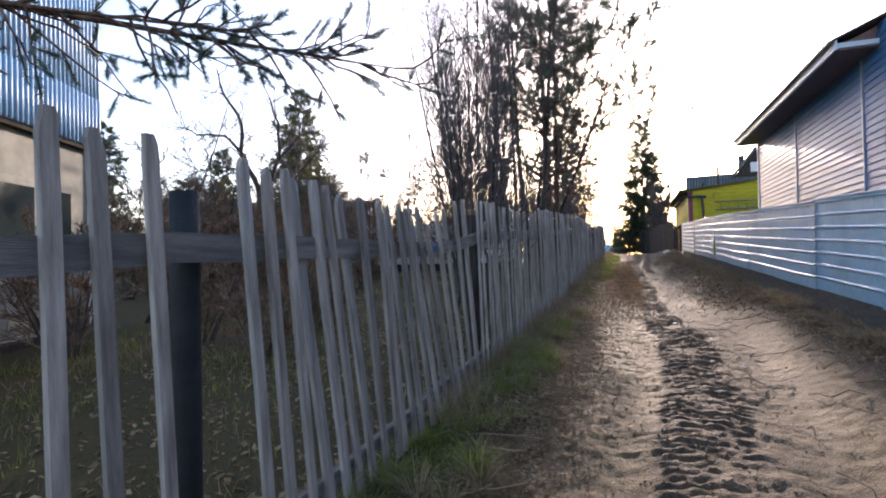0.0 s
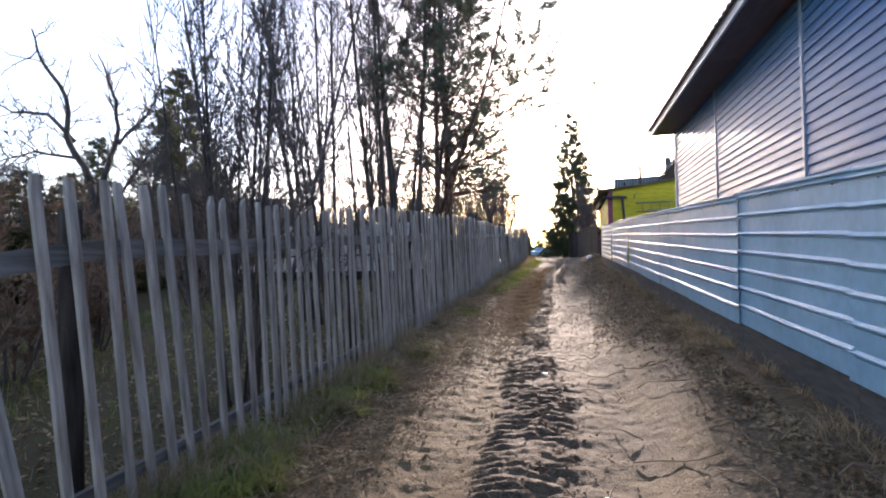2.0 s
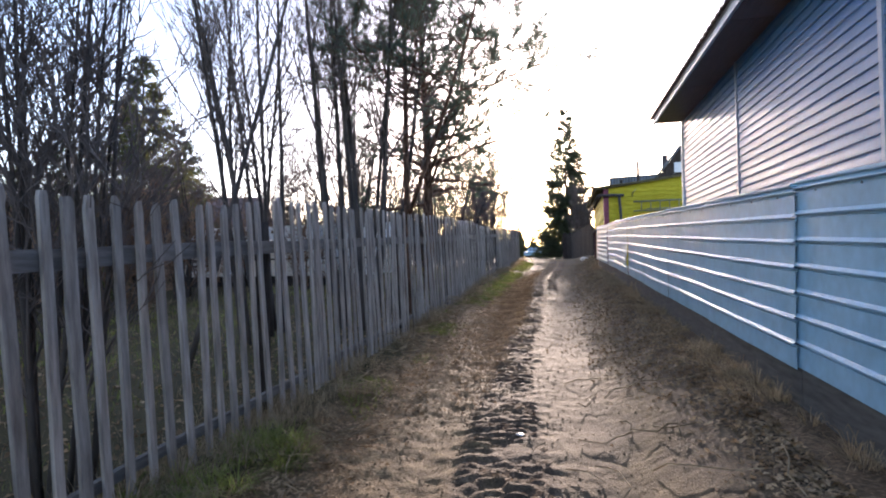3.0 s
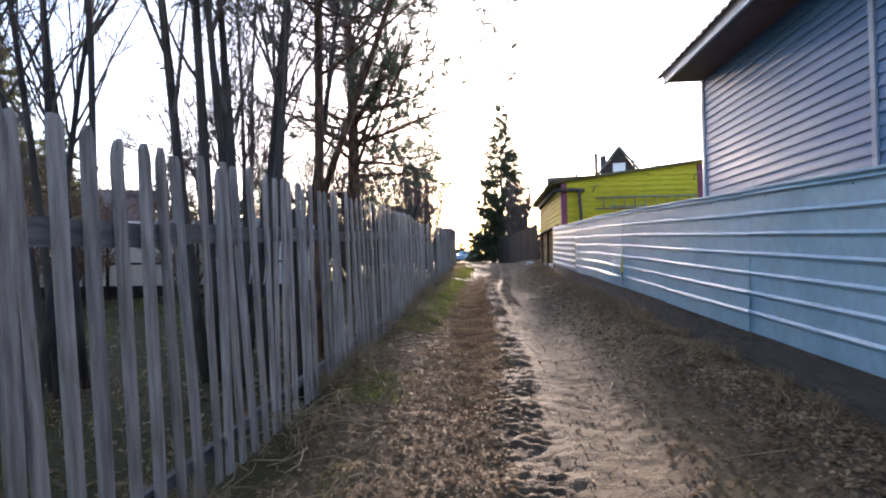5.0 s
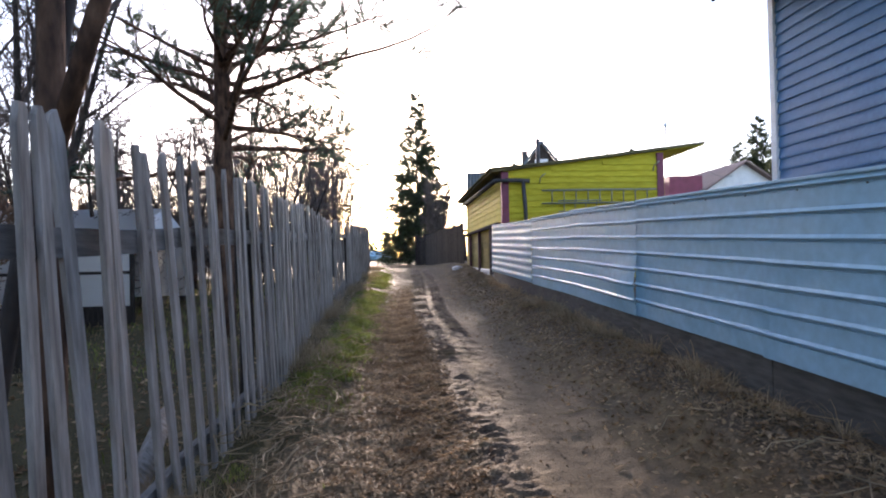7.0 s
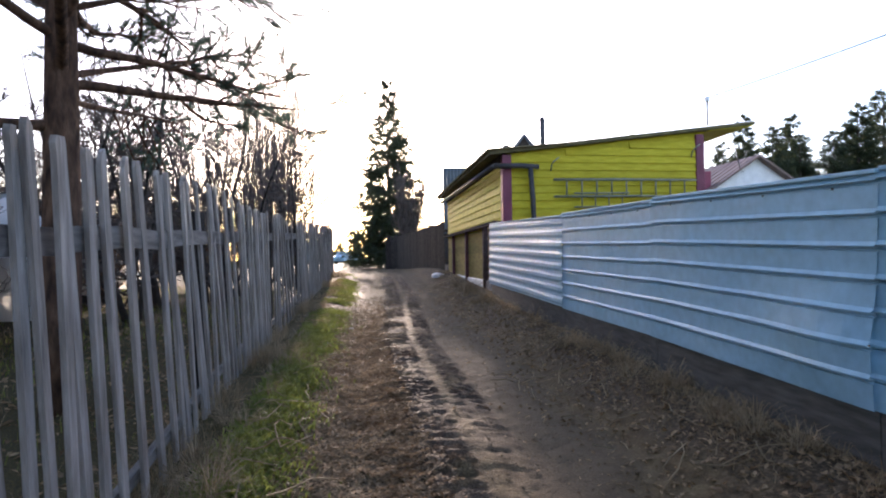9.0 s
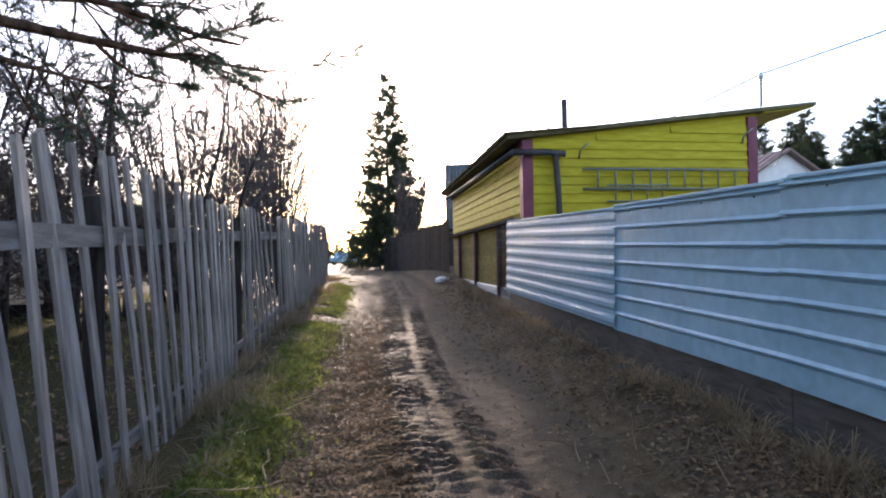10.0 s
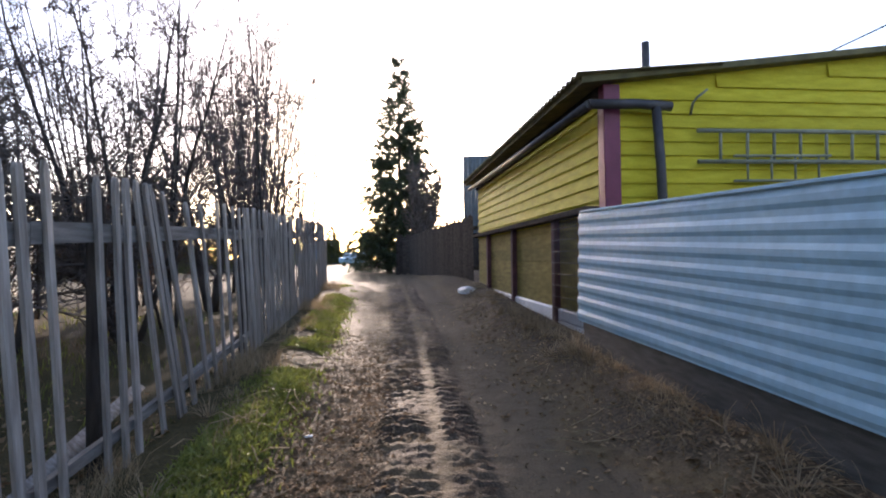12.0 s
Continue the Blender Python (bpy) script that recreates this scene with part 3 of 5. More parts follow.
def yellow_house():
    house = empty("yellow_house", (4.2, 28, road_z(28)))
    tagged(house, "low bright yellow wooden house with wine-red corner posts", "house")
    s = Matrix.Translation(-Vector(house.location))

    def add(name, bm, mat, label=""):
        ob = part(name, bm, mat, house, label)
        ob.matrix_basis = s
        return ob

    x0, x1, y0, y1, z0 = 2.2, 6.3, 24.25, 31.7, 1.0
    bm = bmesh.new()
    low = [bm.verts.new(v) for v in ((x0 + 0.02, y0 + 0.02, 0.8), (x1, y0 + 0.02, 0.8), (x1, y1, 0.8), (x0 + 0.02, y1, 0.8))]
    top = [bm.verts.new(v) for v in ((x0 + 0.02, y0 + 0.02, 3.9), (x1, y0 + 0.02, 4.36), (x1, y1, 4.36), (x0 + 0.02, y1, 3.9))]
    bm.faces.new(top)
    bm.faces.new(low[::-1])
    for k in range(4):
        bm.faces.new((low[k], low[(k + 1) % 4], top[(k + 1) % 4], top[k]))
    wall = add("wall", bm, YELLOW)
    pitch = 0.156
    me = board_mesh("wall_board", y1 - y0 - 0.1, pitch, YELLOW, 0.03)
    for r in range(8):
        piece("wall_board", me, Matrix.Translation((x0 + 0.018, y0 + 0.1, 2.536 + r * pitch)), wall)
    low_me = board_mesh("lower_board", y1 - y0 - 0.1, 0.2, OCHRE, 0.018)
    for r in range(7):
        piece("lower_board", low_me, Matrix.Translation((x0 + 0.016, y0 + 0.1, 1.22 + r * 0.2)), wall)
    pitch = 0.145
    for r in range(14):
        zz = 2.266 + r * pitch
        start = x0 + 0.1 if zz + pitch < 3.88 else x0 + 0.1 + (zz + pitch - 3.88) / 0.112
        length = x1 - 0.1 - start
        if length > 0.4:
            me = board_mesh("wall_board", length, pitch, YELLOW, 0.03)
            piece("wall_board", me, pose(start + length, y0 + 0.018, zz, 0, 0, 90), wall)
    for a in (x0, x1 - 0.17):
        add("corner_post", box_bm(a - 0.03, a + 0.145, y0 - 0.03, y0 + 0.14, 0.9, 3.86 if a < 3 else 4.3, 0.006), PURPLE, "wine-red corner post")
    # roof slab with a mossy edge, eaves over the lane
    bm = bmesh.new()
    ring = [(x0 - 0.3, 3.83), (x1 + 1.0, 4.49), (x1 + 1.0, 4.55), (x0 - 0.3, 3.9)]
    a = [bm.verts.new((px, y0 - 0.14, pz)) for px, pz in ring]
    b = [bm.verts.new((px, y1 + 0.2, pz)) for px, pz in ring]
    bm.faces.new(a[::-1])
    bm.faces.new(b)
    for k in range(4):
        bm.faces.new((a[k], b[k], b[(k + 1) % 4], a[(k + 1) % 4]))
    add("roof", bm, ROOF_MOSS, "mossy sloping roof slab")
    cv, cf = [], []
    for k in range(209):
        yy = y0 - 0.2 + k * 0.0375
        lift = 0.028 * math.sin(k * math.pi / 2 * 0.99 + 0.4)
        cv += [(x0 - 0.36, yy, 3.905 + lift), (x0 + 1.2, yy, 4.05 + lift)]
    cf = [(2 * k, 2 * k + 1, 2 * k + 3, 2 * k + 2) for k in range(208)]
    sheet = pydata("roof_sheet", cv, cf, ROOF_MOSS, house)
    sheet.matrix_basis = s
    sheet.modifiers.new("thickness", "SOLIDIFY").thickness = 0.012
    under = bmesh.new()
    under.faces.new([under.verts.new(v) for v in ((x1 + 0.02, y0 - 0.13, 4.352), (x1 + 0.98, y0 - 0.13, 4.477), (x1 + 0.98, y1, 4.477), (x1 + 0.02, y1, 4.352))])
    eave = add("eave_lining", under, YELLOW)
    eave.modifiers.new("thickness", "SOLIDIFY").thickness = 0.012
    add("gutter", tube_bm([(x0 - 0.22, y0 - 0.12, 3.62), (x0 - 0.2, 27, 3.66), (x0 - 0.2, y1, 3.72)], 0.045, 8), DARK_METAL)
    add("eave_board", box_bm(x0 - 0.05, x0 + 0.0, y0 + 0.1, y1, 3.7, 3.87, 0.004), DARK_WOOD)
    add("downpipe_arm", tube_bm([(x0 - 0.22, y0 - 0.12, 3.62), (2.5, y0 - 0.13, 3.63), (2.84, y0 - 0.13, 3.61)], 0.05, 10), DARK_METAL)
    add("downpipe", tube_bm([(2.68, y0 - 0.13, 3.6), (2.72, y0 - 0.13, 3.0), (2.78, y0 - 0.13, 1.1)], 0.048, 10), DARK_METAL, "dark downpipe")
    # the ledge over the lower wall, its posts and pale footing
    add("ledge", box_bm(x0 - 0.16, x0 + 0.0, y0 + 0.2, y1, 2.56, 2.63, 0.006), DARK_WOOD)
    for yy in (25.75, 28.0, 30.2):
        add("lower_post", box_bm(x0 - 0.1, x0 - 0.02, yy - 0.06, yy + 0.06, 0.95, 2.56, 0.005), SHADED_WINE)
    add("footing", box_bm(x0 - 0.06, x0 + 0.01, y0 + 0.1, y1, 0.85, 1.43, 0.02), WHITE_TRIM, "whitewashed footing")
    # wire netting nailed over the first bay, brackets on the end wall
    net = bmesh.new()
    for k in range(26):
        yy = 24.42 + k * 0.05
        tube_bm([(x0 - 0.13, yy, 1.3), (x0 - 0.13, yy, 2.55)], 0.004, 3, net)
    for k in range(9):
        tube_bm([(x0 - 0.134, 24.4, 1.32 + k * 0.14), (x0 - 0.134, 25.7, 1.32 + k * 0.14)], 0.004, 3, net)
    add("netting", net, DARK_METAL, "rusty wire netting")["kind"] = "stuff"
    for bx, bz in ((3.12, 3.72), (6.0, 4.0)):
        add("bracket", tube_bm([(bx, y0 - 0.01, bz - 0.16), (bx, y0 - 0.06, bz - 0.05), (bx + 0.03, y0 - 0.09, bz), (bx + 0.13, y0 - 0.11, bz + 0.08)], 0.014, 6), LADDER_WOOD)
    # roof pipes
    add("stove_pipe", tube_bm([(3.55, 26.0, 4.0), (3.55, 26.0, 5.04)], 0.055, 12), DARK_METAL)
    add("vent_cap", tube_bm([(3.0, 26.6, 4.0), (3.0, 26.6, 4.42), (3.0, 26.6, 4.43), (3.0, 26.6, 4.47)], [0.04, 0.04, 0.1, 0.02], 10), DARK_METAL)
    return house


blue_house()
yellow_house()


def ladder():
    thing = empty("ladder", (4.6, 24.2, 3.0))
    tagged(thing, "grey-green wooden ladder hung flat on the yellow wall", "ladder")
    for z in (0.06, 0.38):
        part("rail", tube_bm([(-1.45, -0.03, z), (0, -0.032, z + 0.005), (1.45, -0.03, z)], [0.022, 0.025, 0.022], 8), LADDER_WOOD, thing)
    for k in range(9):
        x = -1.2 + k * 0.3
        part("rung", tube_bm([(x, -0.03, 0.05), (x + 0.006, -0.03, 0.39)], 0.016, 7), LADDER_WOOD, thing)


ladder()
short = empty("short_ladder", (4.1, 24.2, 2.86))
tagged(short, "short wooden ladder hung under the long one", "ladder")
for z in (0.0, 0.26):
    part("rail", tube_bm([(-0.55, -0.03, z), (0.55, -0.03, z + 0.01)], 0.016, 7), LADDER_WOOD, short)
for k in range(4):
    part("rung", tube_bm([(-0.4 + k * 0.27, -0.03, -0.01), (-0.4 + k * 0.27, -0.03, 0.27)], 0.012, 6), LADDER_WOOD, short)


# ---- trees ----
def tubes(segments, sides):
    """Verts and faces of tapered twigs; segments: (a, b, ra, rb)."""
    verts, faces = [], []
    for a, b, ra, rb in segments:
        d = b - a
        u = d.cross(Vector((0.31, 0.87, 0.38)))
        if u.length < 1e-6:
            continue
        u.normalize()
        v = d.normalized().cross(u)
        base = len(verts)
        for p, r in ((a, ra), (b, rb)):
            for k in range(sides):
                w = 2 * math.pi * k / sides
                verts.append(p + (u * math.cos(w) + v * math.sin(w)) * r)
        for k in range(sides):
            j = (k + 1) % sides
            faces.append((base + k, base + j, base + sides + j, base + sides + k))
    return verts, faces


def limb(rng, start, way, length, radius, out, level, bend=0.25, up=0.1, pieces=5, end=0.25):
    """A wavering limb; returns its points with radii, and adds its segments to out[level]."""
    p, d = Vector(start), Vector(way).normalized()
    nodes = [(p.copy(), d.copy(), radius)]
    for k in range(pieces):
        d = (d + Vector((rng.gauss(0, bend), rng.gauss(0, bend), rng.gauss(0, bend) + up)) * (1.6 / pieces)).normalized()
        q = p + d * (length / pieces)
        r = radius * (1 - (1 - end) * (k + 1) / pieces)
        out[level].append((p, q, nodes[-1][2], r))
        nodes.append((q.copy(), d.copy(), r))
        p = q
    return nodes


def along(rng, nodes, lo, hi):
    f = rng.uniform(lo, hi) * (len(nodes) - 1)
    i = min(int(f), len(nodes) - 2)
    t = f - i
    return nodes[i][0].lerp(nodes[i + 1][0], t), nodes[i][1], nodes[i][2] * (1 - t) + nodes[i + 1][2] * t


def side_way(rng, d, spread):
    r = Vector((rng.gauss(0, 1), rng.gauss(0, 1), rng.gauss(0, 1)))
    r = (r - d * r.dot(d)).normalized()
    return (d * math.cos(spread) + r * math.sin(spread)).normalized()


def stem_bm(segs, sides):
    return tube_bm([segs[0][0]] + [q[1] for q in segs], [segs[0][2]] + [q[3] for q in segs], sides)


def bare_tree(at, seed, stems, height, radius, spread=0.12, branches=14, twigs=9, lean=(0, 0), label="", crook=0.2, start=0.3, up=0.25, wide=0.55, fine=4, bark=None, name="bare_tree", fat=1.0, twig=None, clump=0.07):
    rng = random.Random(seed)
    base = Vector((at[0], at[1], road_z(at[1]) - 0.1))
    out = [[], [], [], []]
    for s in range(stems):
        ang = rng.uniform(0, 6.28)
        foot = Vector((math.cos(ang), math.sin(ang), 0)) * (clump * stems ** 0.5 * rng.random() if stems > 1 else 0)
        way = Vector((math.cos(ang) * spread * rng.uniform(0.3, 1.3) + lean[0], math.sin(ang) * spread * rng.uniform(0.3, 1.3) + lean[1], 1))
        h = height * rng.uniform(0.75, 1.05)
        stem = limb(rng, foot, way, h, radius * rng.uniform(0.7, 1.1), out, 0, crook * 0.45, 0.1, 9, 0.12)
        for _ in range(branches):
            p, d, r = along(rng, stem, start, 0.98)
            hh = 1 - p.z / h
            bl = h * rng.uniform(0.16, 0.34) * (0.35 + hh)
            br = limb(rng, p, side_way(rng, d, rng.uniform(wide * 0.6, wide * 1.3)), bl, max(0.006 * fat, r * 0.5), out, 1, crook, up, 5, 0.2)
            for _ in range(twigs):
                p2, d2, r2 = along(rng, br, 0.15, 1.0)
                tw = limb(rng, p2, side_way(rng, d2, rng.uniform(0.35, 0.9)), bl * rng.uniform(0.2, 0.5), max(0.005 * fat, r2 * 0.5), out, 2, crook, up, 3, 0.4)
                for _ in range(fine):
                    p3, d3, r3 = along(rng, tw, 0.2, 1.0)
                    limb(rng, p3, side_way(rng, d3, rng.uniform(0.4, 0.9)), bl * rng.uniform(0.1, 0.26), 0.0042 * fat, out, 3, crook, up, 2, 0.6)
    tree = empty(name, base)
    tagged(tree, label or "bare leafless tree with thin grey-brown twigs", "tree")
    for s in range(stems):
        part("trunk", stem_bm(out[0][s * 9:s * 9 + 9], 8), bark or BARK, tree)
    v, f = tubes(out[1], 5)
    w, h = tubes(out[2] + out[3], 3)
    n = len(v)
    crown = pydata("crown", v + w, f + [tuple(k + n for k in q) for q in h], twig or TWIG, tree)
    crown["kind"] = "stuff"
    return tree


def crooked_tree(at, seed, label):
    """A forked fruit tree whose few thick limbs wander, with short twigs; limbs in the plane across the lane's view."""
    rng = random.Random(seed)
    base = Vector((at[0], at[1], road_z(at[1]) - 0.1))
    tree = empty("bare_tree", base)
    tagged(tree, label, "tree")
    limbs = (
        (((0.3, 0), (0.15, 1.6), (0, 3.3)), 0.14, 0.11),
        (((0, 3.3), (-0.55, 4.6), (-0.4, 5.6), (-0.9, 6.6), (-1.0, 7.4)), 0.1, 0.02),
        (((-0.5, 4.5), (-1.3, 5.3), (-2.4, 5.4), (-3.0, 5.9)), 0.07, 0.015),
        (((0.1, 2.6), (0.7, 4.5), (0.75, 5.6), (0.3, 6.9)), 0.09, 0.018),
        (((0.7, 4.4), (1.3, 5.2), (1.8, 6.6)), 0.06, 0.014),
        (((0.15, 2.2), (1.4, 3.9), (2.3, 5.0)), 0.07, 0.015),
        (((-0.3, 4.0), (-1.4, 4.2), (-2.2, 3.9)), 0.05, 0.012),
    )
    out = [[], [], []]
    for points, thick, thin in limbs:
        deep = rng.uniform(-0.9, 0.9)
        pts = [Vector((u * 0.958, u * 0.286 + deep * k / len(points), z)) for k, (u, z) in enumerate(points)]
        fine = []
        for p, q in zip(pts, pts[1:]):
            fine += [p.lerp(q, f) + Vector((rng.gauss(0, 0.05), rng.gauss(0, 0.05), rng.gauss(0, 0.03))) * (f > 0) for f in (0, 0.33, 0.66)]
        fine.append(pts[-1])
        radii = [thick + (thin - thick) * k / (len(fine) - 1) for k in range(len(fine))]
        part("limb" if thick < 0.12 else "trunk", tube_bm(fine, radii, 8), BARK, tree)
        if thick > 0.12:
            continue
        nodes = [(p, (fine[min(k + 1, len(fine) - 1)] - fine[max(k - 1, 0)]).normalized(), r) for k, (p, r) in enumerate(zip(fine, radii))]
        for _ in range(15):
            p, d, r = along(rng, nodes, 0.2, 1.0)
            br = limb(rng, p, side_way(rng, d, rng.uniform(0.5, 1.2)), rng.uniform(0.5, 1.3), 0.02, out, 1, 0.7, 0.25, 5, 0.4)
            for _ in range(7):
                p2, d2, r2 = along(rng, br, 0.2, 1.0)
                limb(rng, p2, side_way(rng, d2, rng.uniform(0.5, 1.2)), rng.uniform(0.12, 0.4), 0.009, out, 2, 0.5, 0.2, 3, 0.7)
    v, f = tubes(out[1] + out[2], 4)
    pydata("crown", v, f, TWIG, tree)["kind"] = "stuff"
    return tree


def needle_tuft(rng, p, d, verts, faces, count, length, width=0.004):
    for _ in range(count):
        w = side_way(rng, d, rng.uniform(0.2, 1.45)) * length * rng.uniform(0.7, 1.1)
        s = w.cross(Vector((rng.gauss(0, 1), rng.gauss(0, 1), rng.gauss(0, 1)))).normalized() * width
        q = p + d * rng.uniform(-0.5, 0.5) * length
        k = len(verts)
        verts += [q - s, q + s, q + w]
        faces.append((k, k + 1, k + 2))


def pine(at, seed, height, radius, first, limbs, lean=(0, 0), fork=0, label="", tufts=5, reach=0.3, extra=()):
    rng = random.Random(seed)
    base = Vector((at[0], at[1], road_z(at[1]) - 0.1))
    out = [[], [], []]
    nv, nf = [], []
    stems = [limb(rng, (0, 0, 0), (lean[0], lean[1], 1), height, radius, out, 0, 0.07, 0.1, 10, 0.2)]
    for _ in range(fork):
        p, d, r = along(rng, stems[0], 0.18, 0.3)
        stems.append(limb(rng, p, side_way(rng, d, 0.5), height * 0.6, r * 0.75, out, 0, 0.12, 0.5, 8, 0.2))
    def twig_end(p2, d2, size):
        tw = limb(rng, p2, side_way(rng, d2, rng.uniform(0.3, 0.9)), size * rng.uniform(0.6, 1.2), 0.007, out, 2, 0.4, 0.3, 3, 0.5)
        for k in range(5):
            needle_tuft(rng, tw[-1][0].lerp(tw[0][0], k * 0.2), tw[-1][1], nv, nf, 2 * tufts, 0.085, 0.0036)

    for stem in stems:
        for _ in range(limbs):
            p, d, r = along(rng, stem, first, 0.98)
            bl = height * reach * rng.uniform(0.5, 1.1) * (1.15 - 0.75 * p.z / height)
            ang = rng.uniform(0, 6.28)
            br = limb(rng, p, (math.cos(ang), math.sin(ang), rng.uniform(-0.05, 0.6)), bl, max(0.014, r * 0.4), out, 1, 0.42, 0.12, 8, 0.25)
            for _ in range(6):
                p2, d2, r2 = along(rng, br, 0.35, 1.0)
                sub = limb(rng, p2, side_way(rng, d2, rng.uniform(0.4, 0.9)), bl * rng.uniform(0.2, 0.4), r2 * 0.55, out, 1, 0.4, 0.2, 4, 0.4)
                for _ in range(6):
                    p3, d3, r3 = along(rng, sub, 0.3, 1.0)
                    twig_end(p3, d3, 0.22)
    for a, c in extra:
        a, c = Vector(a) - base, Vector(c) - base
        br = limb(rng, a, c - a, (c - a).length, 0.034, out, 1, 0.06, 0.0, 9, 0.2)
        for _ in range(24):
            p2, d2, r2 = along(rng, br, 0.25, 1.0)
            w = side_way(rng, d2, rng.uniform(0.4, 1.0))
            w.z -= 0.15
            sub = limb(rng, p2, w, rng.uniform(0.35, 0.9), 0.012, out, 2, 0.35, 0.05, 4, 0.4)
            for _ in range(3):
                p4, d4, r4 = along(rng, sub, 0.3, 1.0)
                tw = limb(rng, p4, side_way(rng, d4, 0.7), rng.uniform(0.1, 0.3), 0.007, out, 2, 0.3, 0.15, 2, 0.5)
                for k in range(4):
                    needle_tuft(rng, tw[-1][0].lerp(tw[0][0], k * 0.2), tw[-1][1], nv, nf, 44, 0.06, 0.0022)
    tree = empty("pine_tree", base)
    tagged(tree, label or "pine tree with reddish bark and blue-green needle tufts", "tree")
    part("trunk", stem_bm(out[0][:10], 12), PINE_BARK, tree)
    for k in range(fork):
        part("trunk", stem_bm(out[0][10 + 8 * k:18 + 8 * k], 10), PINE_BARK, tree)
    v, f = tubes(out[1] + out[2], 5)
    pydata("bough", v, f, PINE_BARK, tree, True)["kind"] = "stuff"
    pydata("foliage", nv, nf, PINE_NEEDLE, tree)["kind"] = "stuff"
    return tree


def spruce(at, seed, height, reach, label="", density=1.0, z=None, needle=None):
    """Whorls of drooping boughs, shorter towards a thin top."""
    rng = random.Random(seed)
    base = Vector((at[0], at[1], road_z(at[1]) - 0.1 if z is None else z))
    out = [[], [], []]
    nv, nf = [], []
    limb(rng, (0, 0, 0), (0, 0, 1), height, height * 0.018, out, 0, 0.015, 0.0, 8, 0.05)
    zz = height * 0.06
    while zz < height * 0.985:
        f = zz / height
        for _ in range(max(3, int(7 * density * (1.2 - f)))):
            ang = rng.uniform(0, 6.28)
            bl = reach * (1 - f) ** 0.8 * rng.uniform(0.55, 1.1) + 0.12
            br = limb(rng, (0, 0, zz + rng.uniform(-0.1, 0.1)), (math.cos(ang), math.sin(ang), -0.1 + 0.5 * f), bl, 0.02 * (1.2 - f), out, 1, 0.12, -0.05, 4, 0.3)
            for _ in range(int(5 + bl * 7)):
                p2, d2, r2 = along(rng, br, 0.12, 1.0)
                w = side_way(rng, d2, rng.uniform(0.4, 1.0))
                w.z -= 0.35
                l2 = bl * rng.uniform(0.12, 0.34) + 0.14
                q2 = p2 + w.normalized() * l2
                out[2].append((p2, q2, 0.006, 0.003))
                for k in range(4):
                    needle_tuft(rng, p2.lerp(q2, (k + 0.5) / 4), w.normalized(), nv, nf, 12, 0.12 + 0.04 * height / 10, 0.0125)
        zz += height * 0.03 / density ** 0.3
    tree = empty("spruce_tree", base)
    tagged(tree, label or "tall dark green spruce with drooping boughs", "tree")
    part("trunk", stem_bm(out[0], 8), BARK, tree)
    v, f = tubes(out[1] + out[2], 4)
    pydata("bough", v, f, BARK, tree)["kind"] = "stuff"
    pydata("foliage", nv, nf, needle or SPRUCE_NEEDLE, tree)["kind"] = "stuff"
    return tree


# along the picket fence, on the garden side
bare_tree((-2.05, 7.3), 11, 12, 4.6, 0.022, 0.10, 12, 6, fine=3, label="dense thicket of upright bare stems behind the fence", start=0.12, up=0.35, wide=0.4, name="bare_shrub")
bare_tree((-3.3, 11.6), 12, 2, 8.0, 0.044, 0.12, 16, 7, fine=3, up=0.35, wide=0.45, clump=0.25)
bare_tree((-3.75, 11.9), 13, 2, 8.5, 0.05, 0.16, 16, 7, fine=3, up=0.35, wide=0.45, clump=0.3)
bare_tree((-3.3, 10.0), 14, 1, 7.5, 0.042, 0.14, 15, 6, lean=(0.12, 0.05), fine=2, clump=0.2)
bare_tree((-2.55, 13.5), 15, 6, 9.5, 0.058, 0.17, 17, 9, label="many-stemmed bare tree with dark trunks by the fence", clump=0.26)
bare_tree((-2.2, 12.75), 16, 2, 8.5, 0.062, 0.2, 18, 9, clump=0.2)
bare_tree((-3.6, 12.8), 17, 5, 9.0, 0.045, 0.14, 16, 8, fine=3, clump=0.25)
bare_tree((-4.6, 17.0), 18, 5, 8.5, 0.06, 0.18, 17, 9, clump=0.3)
pine((-1.78, 13.66), 21, 9.5, 0.066, 0.34, 30, fork=1, label="young forked pine with dark reddish trunk by the fence", reach=0.29, tufts=5)
pine((-2.82, 19.16), 22, 9.5, 0.16, 0.25, 92, label="pine with reddish trunk and spreading needled limbs", reach=0.36, tufts=8, extra=(((-2.82, 19.2, 3.3), (-3.0, 22.3, 3.9)), ((-2.8, 19.2, 3.5), (-2.1, 22.6, 5.0)), ((-2.8, 19.1, 4.0), (-1.7, 20.1, 4.8))))
pine((-6.4, 1.2), 23, 9.0, 0.17, 0.55, 14, label="garden pine with a long limb reaching over the fence", extra=(((-6.35, 1.5, 3.5), (-2.5, 3.05, 2.95)), ((-4.6, 2.2, 3.26), (-2.0, 4.48, 3.02)), ((-6.35, 1.3, 4.0), (-2.3, 4.2, 3.75))))
